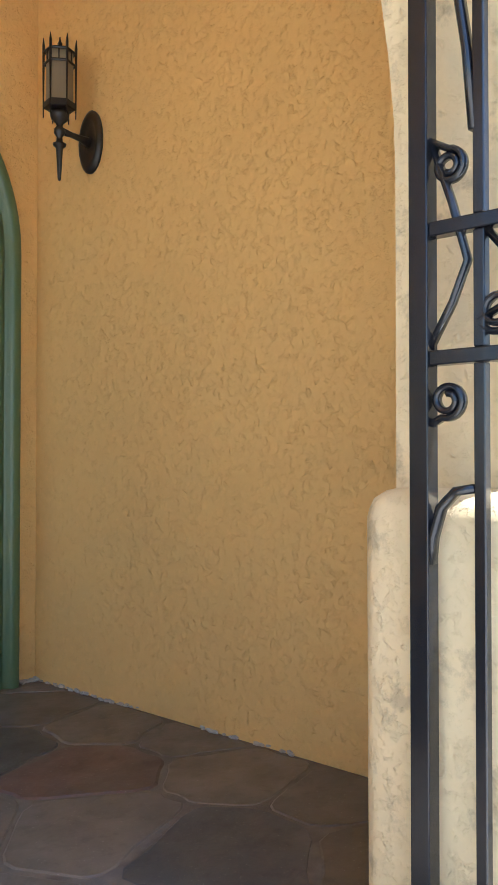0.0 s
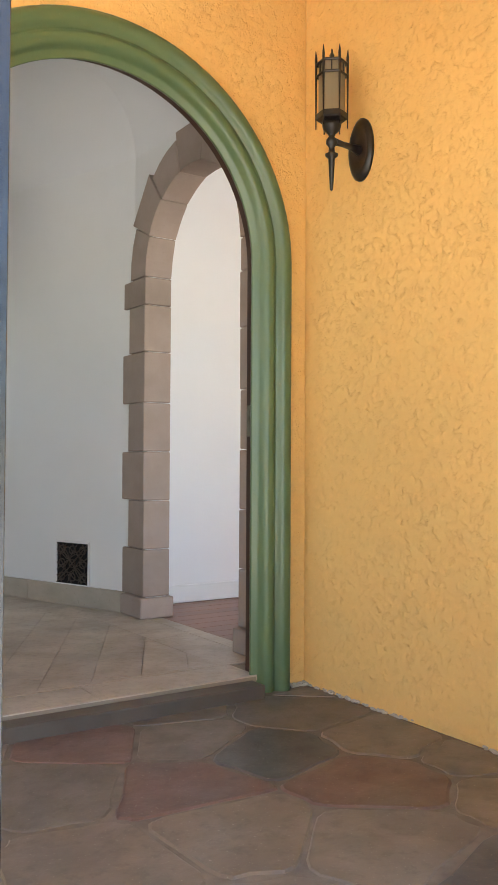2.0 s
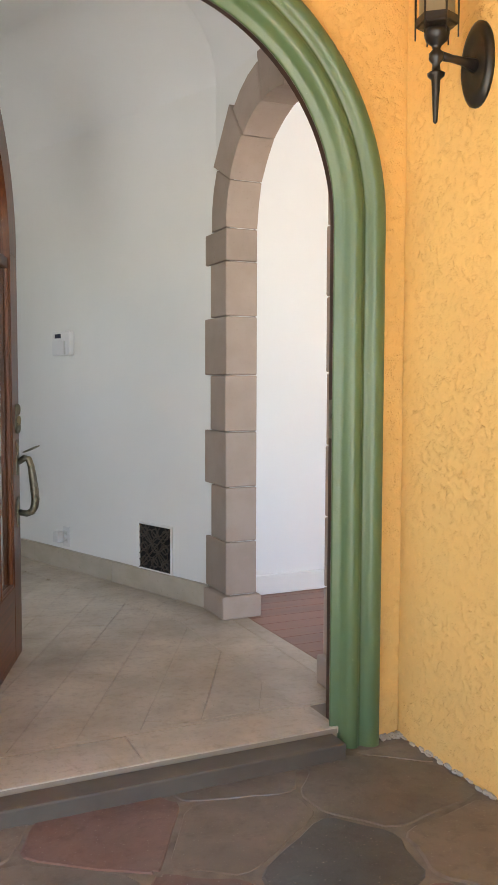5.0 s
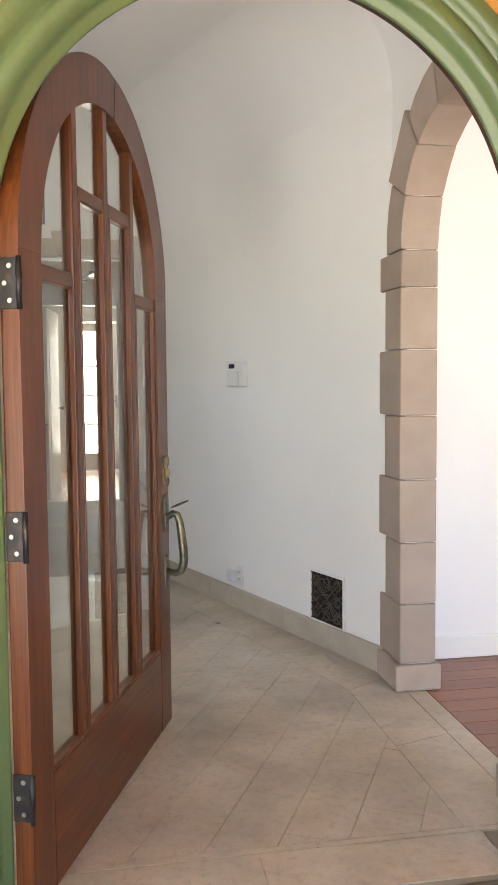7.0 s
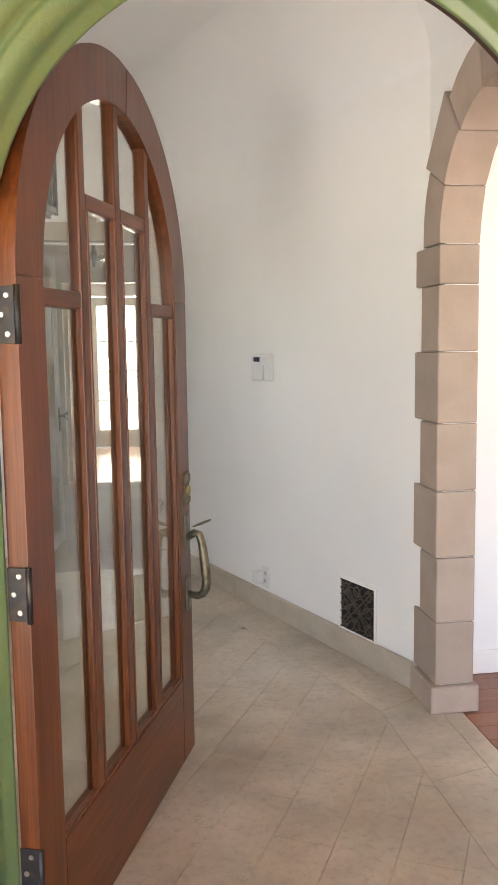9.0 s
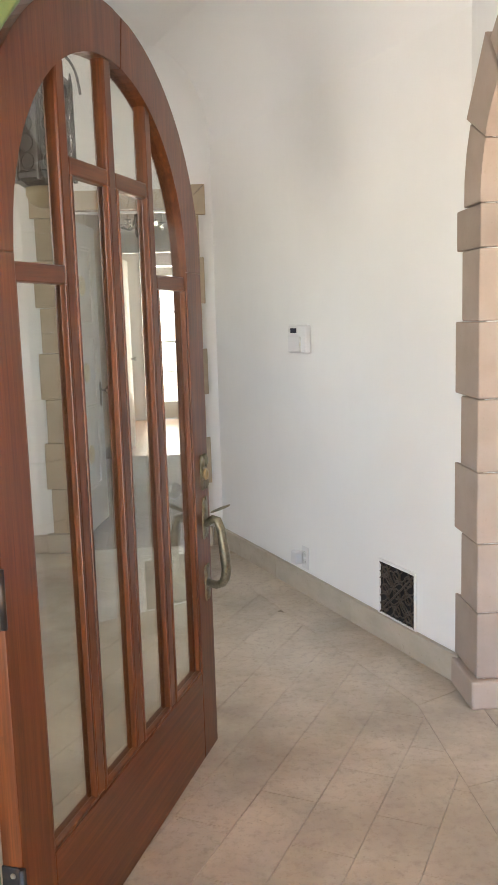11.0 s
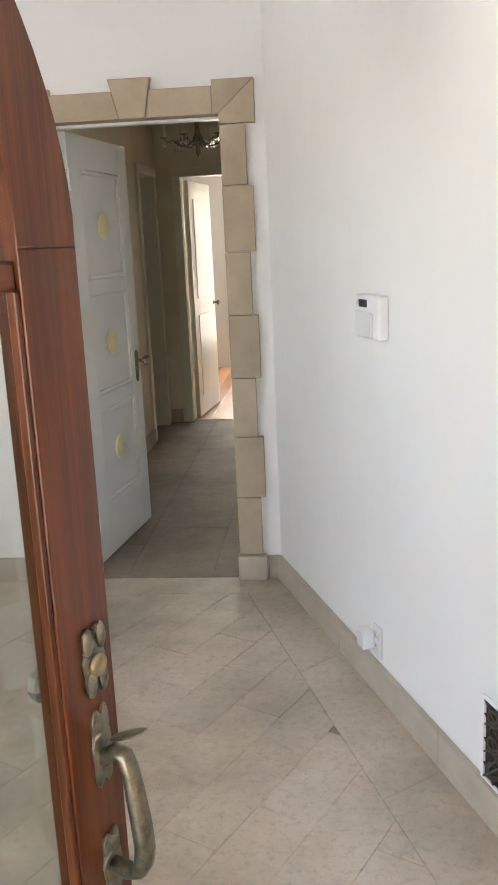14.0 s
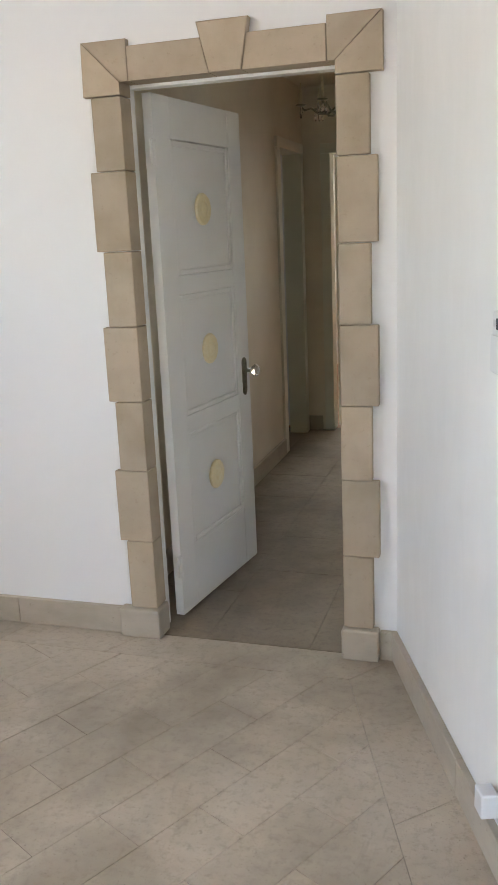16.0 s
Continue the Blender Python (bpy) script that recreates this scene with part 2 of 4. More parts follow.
k.bump(k.noise(60, 4), 0.3, 0.002)
GRILLE = k.done()
k = Mat("lantern_glass", (0.30, 0.25, 0.15), 0.45)
k.b.inputs["Transmission Weight"].default_value = 0.35
k.bump(k.noise(40, 3), 0.15, 0.002)
LANTERN_GLASS = k.done()
k = Mat("green_tile_wall", (0.02, 0.14, 0.085), 0.2)
k.tint(k.band(k.noise(4, 3), 0.4, 0.7), (0.015, 0.1, 0.06), 0.6)
GREENTILE = k.done()
CANDLE = Mat("candle_sleeve", (0.68, 0.6, 0.42), 0.5).done()
BRICKRED = stucco("red_brick", (0.2, 0.07, 0.045))


def glass_mat(name, rough=0.0):
    m = bpy.data.materials.new(name)
    m.use_nodes = True
    n, l = m.node_tree.nodes, m.node_tree.links
    n.remove(n["Principled BSDF"])
    clear, gloss, mix, face, power, least = (n.new("ShaderNode" + x) for x in ("BsdfTransparent", "BsdfGlossy", "MixShader", "LayerWeight", "Math", "Math"))
    clear.inputs[0].default_value = (0.93, 0.95, 0.93, 1)
    gloss.inputs["Roughness"].default_value = rough
    power.operation, power.inputs[1].default_value = "POWER", 4.0
    least.operation, least.inputs[1].default_value = "ADD", 0.045
    face.inputs[0].default_value = 0.5
    l.new(face.outputs["Facing"], power.inputs[0])
    l.new(power.outputs[0], least.inputs[0])
    l.new(least.outputs[0], mix.inputs[0])
    l.new(clear.outputs[0], mix.inputs[1])
    l.new(gloss.outputs[0], mix.inputs[2])
    l.new(mix.outputs[0], n["Material Output"].inputs[0])
    return m


GLASS = glass_mat("window_glass", 0.01)
CRYSTAL = Mat("crystal", (0.9, 0.9, 0.9), 0.03)
CRYSTAL.b.inputs["Transmission Weight"].default_value = 1.0
CRYSTAL = CRYSTAL.done()
SKYGLOW = bpy.data.materials.new("daylight_beyond")
SKYGLOW.use_nodes = True
SKYGLOW.node_tree.nodes["Principled BSDF"].inputs["Emission Color"].default_value = (1.0, 0.97, 0.88, 1)
SKYGLOW.node_tree.nodes["Principled BSDF"].inputs["Emission Strength"].default_value = 0.5


# ---- mesh helpers ----
def link(name, bm, material, smooth=False):
    me = bpy.data.meshes.new(name)
    bmesh.ops.recalc_face_normals(bm, faces=bm.faces)
    bm.to_mesh(me)
    bm.free()
    if smooth:
        for p in me.polygons:
            p.use_smooth = True
    me.materials.append(material)
    return new(name, me)


def part(name, bm, material, parent, label="", smooth=False):
    ob = link(name, bm, material, smooth)
    if parent is not None:
        ob.parent = parent
        ob.matrix_parent_inverse = Matrix.Identity(4)
    if label:
        tagged(ob, label)
    return ob


def thing(name, label, category, group="", kind="", m=None):
    ob = new(name)
    ob.empty_display_size = 0.1
    if m is not None:
        ob.matrix_world = m
    return tagged(ob, label, category, group, kind)


def structure(name, bm, material, label, category, smooth=False):
    return tagged(link(name, bm, material, smooth), label, category, "", "structure")


def box(lo, hi, bevel=0.0, bm=None, seg=2):
    bm = bm or bmesh.new()
    vs = [bm.verts.new((x, y, z)) for x in (lo[0], hi[0]) for y in (lo[1], hi[1]) for z in (lo[2], hi[2])]
    fs = [bm.faces.new([vs[i] for i in q]) for q in ((0, 1, 3, 2), (4, 6, 7, 5), (0, 4, 5, 1), (2, 3, 7, 6), (0, 2, 6, 4), (1, 5, 7, 3))]
    if bevel:
        es = list({e for f in fs for e in f.edges})
        bmesh.ops.bevel(bm, geom=es, offset=bevel, segments=seg, affect="EDGES", profile=0.5)
    return bm


def prism(pts, place, w0, w1, bm=None, bevel=0.0):
    """A 2D outline pts (u, v) made solid between w0 and w1; place(u, v, w) lays it into space."""
    bm = bm or bmesh.new()
    a = [bm.verts.new(place(u, v, w0)) for u, v in pts]
    b = [bm.verts.new(place(u, v, w1)) for u, v in pts]
    fa, fb = bm.faces.new(a), bm.faces.new(b[::-1])
    n = len(pts)
    for i in range(n):
        bm.faces.new((a[i], b[i], b[(i + 1) % n], a[(i + 1) % n]))
    if bevel:
        es = list(set(fa.edges) | set(fb.edges))
        bmesh.ops.bevel(bm, geom=es, offset=bevel, segments=2, affect="EDGES", profile=0.5)
    if n > 4:
        bm.normal_update()
        bmesh.ops.triangulate(bm, faces=[f for f in bm.faces if len(f.verts) > 4])
    return bm


def tube(path, r, bm=None, sides=8, closed=False, taper=None):
    """A round bar along the path."""
    bm = bm or bmesh.new()
    path = [Vector(p) for p in path]
    rings, n = [], len(path)
    up = None
    for i, p in enumerate(path):
        t = (path[min(i + 1, n - 1)] - path[max(i - 1, 0)]).normalized()
        if up is None:
            up = Vector((0, 0, 1)) if abs(t.z) < 0.9 else Vector((1, 0, 0))
        side = t.cross(up)
        if side.length < 1e-4:
            side = t.cross(Vector((0.3, 1, 0.2)))
        side.normalize()
        up = side.cross(t).normalized()
        rr = r if taper is None else taper[i]
        rings.append([bm.verts.new(p + rr * (math.cos(a) * side + math.sin(a) * up)) for a in (2 * math.pi * j / sides for j in range(sides))])
    for p, q in zip(rings, rings[1:]):
        for j in range(sides):
            bm.faces.new((p[j], p[(j + 1) % sides], q[(j + 1) % sides], q[j]))
    bm.faces.new(rings[0][::-1])
    bm.faces.new(rings[-1])
    return bm


def lathe(profile, m=None, sides=20, bm=None):
    """Turns a profile (radius, height) round the z axis, laid into space by m."""
    bm, m = bm or bmesh.new(), m or Matrix.Identity(4)
    rings = [[bm.verts.new(m @ Vector((r * math.cos(2 * math.pi * j / sides), r * math.sin(2 * math.pi * j / sides), h))) for j in range(sides)] for r, h in profile]
    for p, q in zip(rings, rings[1:]):
        for j in range(sides):
            bm.faces.new((p[j], p[(j + 1) % sides], q[(j + 1) % sides], q[j]))
    bm.faces.new(rings[0][::-1])
    bm.faces.new(rings[-1])
    return bm


def arc(cx, cz, r, a0, a1, n):
    return [(cx + r * math.cos(radians(a0 + (a1 - a0) * i / n)), cz + r * math.sin(radians(a0 + (a1 - a0) * i / n))) for i in range(n + 1)]


def along_x(u, v, w):
    return (u, w, v)


def along_y(u, v, w):
    return (w, u, v)


def flat(u, v, w):
    return (u, v, w)


def opening_outline(u0, u1, v0, v1, a, b, spring, arched=True, bottom=None):
    """The outline of a wall u0..u1, v0..v1 with a doorway a..b in it."""
    bottom = v0 if bottom is None else bottom
    top = arc((a + b) / 2, spring, (b - a) / 2, 180, 0, 32) if arched else [(a, spring), (b, spring)]
    return [(u0, v0), (a, v0)] + top + [(b, v0), (u1, v0), (u1, v1), (u0, v1)]


# ---- plan ----
PORCH_Z, GROUND_Z, CEIL = -0.062, -0.40, 2.85
DOOR_A, DOOR_B, DOOR_SPRING = 0.326, 1.537, 1.558
WALL_X = 1.787
ARCH_A, ARCH_B, ARCH_SPRING, ARCH_X = 3.285, 4.212, 1.76, 1.735
W_U, W_N = Vector((-0.352, 0.936, 0)), Vector((-0.936, -0.352, 0))
W_O = Vector((1.735, 4.38, 0))
FAR_Y = 6.60

# ---- large structure ----
bm = prism(opening_outline(-2.3, 1.95, -0.5, 3.05, DOOR_A - 0.06, DOOR_B + 0.06, DOOR_SPRING), along_x, 2.945, 3.01)
structure("wall_porch_back", bm, YELLOW, "rough yellow stucco wall round the arched front door", "wall")
bm = prism(opening_outline(-2.3, 1.95, -0.5, 3.05, DOOR_A - 0.12, DOOR_B + 0.12, DOOR_SPRING), along_x, 3.013, 3.13)
structure("wall_foyer_front", bm, PLASTER, "white plaster inner face of the entrance wall", "wall")
bm = box((WALL_X, 0.62, -0.5), (1.90, 2.943, 3.05))
structure("wall_porch_east", bm, YELLOW, "rough yellow stucco side wall of the porch", "wall")
bm = box((-2.3, 0.3, 2.72), (1.785, 2.943, 2.95))
structure("ceiling_porch", bm, YELLOW, "yellow stucco porch ceiling", "ceiling")
# West side is out of view, assumed open above this wall to admit light.
bm = box((-2.5, 0.92, -0.5), (-2.305, 2.943, 0.6))
structure("wall_porch_west_added", bm, YELLOW, "assumed low yellow stucco side wall of the porch, open above for light", "wall")
for y0, y1 in ((0.62, 0.918), (2.4, 2.943)):
    structure("porch_pillar_added", box((-2.5, y0, 0.602 if y0 > 1 else -0.5), (-2.305, y1, 3.05)), YELLOW_OUT, "assumed yellow stucco porch pillar at the side left open for light", "pillar")

# the porch's front wall with its arch; the left arch is added for light
FA, FB, FS = -0.80, 1.13, 1.28
outline = [(-2.3, -0.5), (-2.18, -0.5)] + arc(-1.62, FS, 0.56, 180, 0, 24) + [(-1.06, -0.5), (FA, -0.5)] + arc((FA + FB) / 2, FS, (FB - FA) / 2, 180, 0, 32) + [(FB, -0.5), (2.45, -0.5), (2.45, 3.05), (-2.3, 3.05)]
bm = prism(outline, along_x, 0.62, 0.918)
structure("wall_porch_front", bm, YELLOW_OUT, "weathered cream stucco wall with the porch archway and an added unseen arch", "wall")


def pedestal(x0, x1):
    b = box((x0, 0.585, -0.5), (x1, 0.945, 0.74), 0.05, seg=4)
    for v in b.verts:
        v.co += 0.012 * noise.noise_vector(v.co * 6)
    return structure("archway_pedestal", b, YELLOW_OUT, "rounded cream stucco pedestal at the foot of the porch arch", "pedestal", True)


pedestal(1.045, 1.6)
pedestal(-1.06, -0.155)

# foyer walls
bm = prism(opening_outline(3.132, 4.41, -0.1, CEIL, ARCH_A, ARCH_B, ARCH_SPRING), along_y, ARCH_X, ARCH_X + 0.115)
structure("wall_foyer_arch", bm, PLASTER, "white plaster wall with a stone-trimmed archway", "wall")
length = 2.42


def slant(s, z, w):
    """A point on the slanted foyer wall: along it, up, and out into the room."""
    p = W_O + W_U * s + W_N * w
    return (p.x, p.y, z)


bm = prism([(0, -0.1), (length, -0.1), (length, CEIL), (0, CEIL)], slant, 0.0, -0.12)
bmesh.ops.subdivide_edges(bm, edges=bm.edges[:], cuts=1)
structure("wall_foyer_east", bm, PLASTER, "white hand-trowelled plaster wall with the thermostat", "wall")
FD_A, FD_B, FD_T = -0.065, 0.735, 2.06
bm = prism(opening_outline(-2.3, 0.96, -0.1, CEIL, FD_A, FD_B, FD_T, False), along_x, FAR_Y, FAR_Y + 0.16)
structure("wall_foyer_north", bm, PLAIN, "white plaster end wall with a stone-framed doorway", "wall")
# The west window is added out of view, as the fill lamp's opening.
WA, WB, WS = 3.5, 4.7, 1.45
bm = bmesh.new()
for lo, hi in (((-2.3, 3.13, -0.1), (-2.1, WA, CEIL)), ((-2.3, WB, -0.1), (-2.1, FAR_Y, CEIL)), ((-2.3, WA, -0.1), (-2.1, WB, WS)), ((-2.3, WA, 2.25), (-2.1, WB, CEIL))):
    box(lo, hi, 0, bm)
structure("wall_foyer_west", bm, PLAIN, "white plaster wall with an added window out of view", "wall")


def cove_strip(name, p0, p1, nrm, r=0.42, n=8):
    """A concave quarter round between a wall's top and the ceiling."""
    b = bmesh.new()
    rows = []
    for p in (p0, p1):
        row = []
        for i in range(n + 1):
            a = radians(90 * i / n)
            off, z = r * (1 - math.cos(a)), CEIL - r + r * math.sin(a)
            row.append(b.verts.new((p[0] + nrm[0] * off, p[1] + nrm[1] * off, z - 0.002)))
        rows.append(row)
    for i in range(n):
        b.faces.new((rows[0][i], rows[0][i + 1], rows[1][i + 1], rows[1][i]))
    return structure(name, b, PLAIN, "curved white plaster cove below the ceiling", "cove", True)


e0, e1 = W_O + W_U * -0.3, W_O + W_U * (length + 0.2)
cove_strip("cove_east", (e0.x, e0.y), (e1.x, e1.y), (W_N.x, W_N.y))
cove_strip("cove_north", (-2.1, FAR_Y), (1.2, FAR_Y), (0, -1))
cove_strip("cove_arch", (ARCH_X, 3.0), (ARCH_X, 4.5), (-1, 0))
cove_strip("cove_south", (-2.1, 3.13), (1.9, 3.13), (0, 1))
structure("ceiling_foyer", box((-2.3, 2.95, CEIL), (2.0, 6.8, CEIL + 0.12)), PLAIN, "white plaster foyer ceiling", "ceiling")

# east room, seen through the archway
structure("wall_east_room_north", box((1.906, 4.56, -0.1), (5.0, 4.72, 2.75)), PLAIN, "plain white wall of the adjoining room", "wall")
structure("wall_east_room_east", box((4.9, 1.1, -0.1), (5.05, 4.56, 2.75)), PLAIN, "plain white wall of the adjoining room", "wall")
bm = bmesh.new()
for lo, hi in (((1.906, 0.95, -0.1), (2.5, 1.1, 2.75)), ((4.3, 0.95, -0.1), (5.05, 1.1, 2.75)), ((2.5, 0.95, -0.1), (4.3, 1.1, 0.75)), ((2.5, 0.95, 2.25), (4.3, 1.1, 2.75))):
    box(lo, hi, 0, bm)
structure("wall_east_room_south", bm, PLAIN, "plain white wall with a window", "wall")
structure("ceiling_east_room", box((1.906, 0.95, 2.75), (5.05, 4.72, 2.87)), PLAIN, "white ceiling of the adjoining room", "ceiling")
structure("baseboard_east_room", box((1.91, 4.54, 0.0), (4.9, 4.558, 0.10), 0.004), WHITE, "white painted wooden baseboard", "baseboard")

# hall beyond the stone doorway
HALL_L, HALL_R, HALL_END = -0.26, 0.98, 10.2
BD_A, BD_B = 9.49, 10.08
bm = prism(opening_outline(FAR_Y + 0.163, HALL_END + 0.1, -0.1, 2.55, BD_A, BD_B, 2.09, False), along_y, HALL_L, HALL_L - 0.12)
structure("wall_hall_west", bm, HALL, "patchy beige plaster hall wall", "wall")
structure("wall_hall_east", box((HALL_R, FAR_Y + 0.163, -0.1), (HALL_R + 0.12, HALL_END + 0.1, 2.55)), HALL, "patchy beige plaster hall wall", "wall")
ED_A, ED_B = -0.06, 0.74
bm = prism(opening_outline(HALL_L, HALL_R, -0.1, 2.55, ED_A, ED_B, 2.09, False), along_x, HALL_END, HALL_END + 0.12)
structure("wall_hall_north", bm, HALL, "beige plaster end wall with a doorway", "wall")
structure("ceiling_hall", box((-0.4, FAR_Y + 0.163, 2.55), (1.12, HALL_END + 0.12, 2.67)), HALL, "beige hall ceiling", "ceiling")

# far room
for name, lo, hi in (("wall_far_room_west", (-1.62, 10.33, -0.1), (-1.5, 13.75, 2.6)), ("wall_far_room_east", (2.5, 10.33, -0.1), (2.62, 13.75, 2.6)),
                     ("wall_far_room_south_west", (-1.5, 10.323, -0.1), (-0.4, 10.44, 2.6)), ("wall_far_room_south_east", (1.12, 10.323, -0.1), (2.5, 10.44, 2.6))):
    structure(name, box(lo, hi), PLAIN, "cream white wall of the far room", "wall")
structure("ceiling_far_room", box((-1.62, 10.33, 2.6), (2.62, 13.75, 2.7)), PLAIN, "white ceiling of the far room", "ceiling")

FR_A, FR_B = 0.08, 0.84
bm = prism(opening_outline(-1.62, 2.62, -0.1, 2.6, FR_A, FR_B, 2.15, False), along_x, 13.5, 13.66)
structure("wall_far_room_north", bm, PLAIN, "cream white wall with a glazed garden door", "wall")
structure("backdrop", box((-3, 15.5, -1), (4, 15.55, 4)), SKYGLOW, "overexposed daylight outside the garden door", "sky")


# floors
def clip(poly, a, b):
    """Keeps what lies to the left of the line from a to b."""
    out = []
    d = (b[0] - a[0], b[1] - a[1])
    side = lambda p: d[0] * (p[1] - a[1]) - d[1] * (p[0] - a[0])
    for p, q in zip(poly, poly[1:] + poly[:1]):
        sp, sq = side(p), side(q)
        if sp >= 0:
            out.append(p)
        if (sp > 0 and sq < 0) or (sp < 0 and sq > 0):
            f = sp / (sp - sq)
            out.append((p[0] + f * (q[0] - p[0]), p[1] + f * (q[1] - p[1])))
    return out


def shrink(poly, gap):
    """The convex outline with each edge moved inwards."""
    res = list(poly)
    for p, q in zip(poly, poly[1:] + poly[:1]):
        d = math.hypot(q[0] - p[0], q[1] - p[1])
        if d < 1e-6:
            continue
        nx, ny = -(q[1] - p[1]) / d * gap, (q[0] - p[0]) / d * gap
        res = clip(res, (p[0] + nx, p[1] + ny), (q[0] + nx, q[1] + ny))
        if len(res) < 3:
            return []
    return res


def area(poly):
    return 0.5 * sum(p[0] * q[1] - q[0] * p[1] for p, q in zip(poly, poly[1:] + poly[:1]))


def slab_piece(name, poly, z0, z1, material, parent, edge=0.003):
    """A flat stone with a slightly eased top edge."""
    top = shrink(poly, edge)
    if len(top) < 3 or abs(area(top)) < 0.0008:
        return None
    b = bmesh.new()
    lo = [b.verts.new((x, y, z0)) for x, y in poly]
    mid = [b.verts.new((x, y, z1 - edge * 0.7)) for x, y in poly]
    n = len(poly)
    for i in range(n):
        b.faces.new((lo[i], lo[(i + 1) % n], mid[(i + 1) % n], mid[i]))
    if len(top) == n:
        hi = [b.verts.new((x, y, z1)) for x, y in top]
        for i in range(n):
            b.faces.new((mid[i], mid[(i + 1) % n], hi[(i + 1) % n], hi[i]))
        b.faces.new(hi)
    else:
        b.faces.new(mid)
    return part(name, b, material, parent)


structure("ground", box((-60, -60, GROUND_Z - 0.3), (60, 60, GROUND_Z)), PAVING, "concrete paving in front of the porch", "ground")
structure("porch_base", box((-2.3, 0.60, GROUND_Z), (WALL_X, 2.945, PORCH_Z - 0.0025)), CEMENT, "cement bed and joints of the flagstone porch", "floor")
structure("porch_step", box((-0.075, 0.25, GROUND_Z), (1.3, 0.58, PORCH_Z - 0.17), 0.01), PAVING, "concrete step up to the porch", "step")
structure("door_sill", box((DOOR_A, 2.845, PORCH_Z - 0.011), (DOOR_B, 2.932, -0.014), 0.006), SILL, "worn dark cement door sill", "sill")
structure("threshold_base", box((DOOR_A - 0.02, 2.936, -0.2), (DOOR_B + 0.02, 3.012, -0.005)), JOINT, "mortar bed under the threshold tiles", "floor")
structure("foyer_base", box((-2.3, 3.0125, -0.2), (1.80, 6.60, -0.005)), JOINT, "mortar bed and joints of the foyer floor", "floor")
structure("hall_base", box((-0.4, 6.60, -0.2), (1.12, 10.27, -0.005)), JOINT, "mortar bed and joints of the hall floor", "floor")
structure("east_room_base", box((1.80, 0.95, -0.2), (5.05, 4.72, -0.008)), DARK, "dark subfloor below the floorboards", "floor")
structure("far_room_base", box((-1.62, 10.27, -0.2), (2.62, 13.75, -0.008)), DARK, "dark subfloor below the floorboards", "floor")


# skirtings of travertine
def skirting(name, p0, p1, nrm, h=0.112, t=0.022, seams=0.62):
    """Stone skirting in lengths along a wall; nrm points into the room."""
    holder = thing(name, "low travertine skirting along the white wall", "baseboard", "", "structure")
    p0, p1, nrm = Vector(p0), Vector(p1), Vector(nrm)
    d, total = (p1 - p0).normalized(), (p1 - p0).length
    n = max(1, round(total / seams))
    for i in range(n):
        a, b = total * i / n + 0.0012, total * (i + 1) / n - 0.0012
        put = lambda u, v, w: tuple((p0 + d * u).to_3d() + nrm.to_3d() * w + Vector((0, 0, v)))
        part("skirting_stone", prism([(a, 0.0), (b, 0.0), (b, h), (a, h)], put, 0.0, t, bevel=0.003), SKIRT, holder)
    return holder


q0, q1 = W_O + W_U * 0.03, W_O + W_U * 2.372
skirting("baseboard_foyer_east", (q0.x, q0.y), (q1.x, q1.y), (W_N.x, W_N.y), seams=0.78)
skirting("baseboard_foyer_north", (-2.1, FAR_Y), (-0.185, FAR_Y), (0, -1), seams=0.5)
skirting("baseboard_foyer_north", (0.84, FAR_Y), (0.893, FAR_Y), (0, -1))
skirting("baseboard_hall_west", (HALL_L, 6.78), (HALL_L, BD_A - 0.08), (1, 0))
skirting("baseboard_hall_north", (HALL_L, HALL_END), (ED_A - 0.08, HALL_END), (0, -1))


# ---- stone trim ----
arch_trim = thing("arch_surround", "grey-brown carved stone blocks framing an arched opening", "stone surround", "", "structure")
joints = [0.107, 0.352, 0.602, 0.855, 1.109, 1.372, 1.615, 1.76]
F = ARCH_X - 0.028
for flip in (False, True):
    for i, (z0, z1) in enumerate(zip(joints, joints[1:])):
        tooth = 0.245 if i % 2 == 0 else 0.17
        if flip:
            tooth = min(tooth, 0.15)
        e = ARCH_A if flip else ARCH_B
        y0, y1 = (e - tooth, e + 0.012) if flip else (e - 0.012, e + tooth)
        part("stone", box((F + random.uniform(-0.004, 0.004), y0, z0 + 0.0015), (1.862, y1, z1 - 0.0015), 0.006), STONE, arch_trim)
    y0, y1 = (ARCH_A - 0.155, ARCH_A + 0.028) if flip else (ARCH_B - 0.03, ARCH_B + 0.215)
    part("plinth", box((F - 0.02, y0, 0.0), (1.88, y1, 0.105), 0.008), STONE, arch_trim)
mid_y, rad = (ARCH_A + ARCH_B) / 2, (ARCH_B - ARCH_A) / 2
N_VOU = 7
for i in range(N_VOU):
    a0, a1 = 180 * i / N_VOU + 0.25, 180 * (i + 1) / N_VOU - 0.25
    outer = rad + (0.20 if i % 2 == 1 else 0.16)
    pts = arc(mid_y, ARCH_SPRING, rad - 0.012, a0, a1, 5) + arc(mid_y, ARCH_SPRING, outer, a1, a0, 1 if i % 2 else 3)
    part("stone", prism(pts, along_y, F + random.uniform(-0.004, 0.004), 1.862, bevel=0.005), STONE, arch_trim)

far_trim = thing("doorway_surround", "buff carved stone blocks with a keystone round a doorway", "stone surround", "", "structure")
fy0, fy1 = FAR_Y - 0.03, FAR_Y + 0.06
zs = [2.015, 1.771, 1.497, 1.228, 0.95, 0.684, 0.40, 0.122]
SI_L, SI_R = -0.032, 0.71
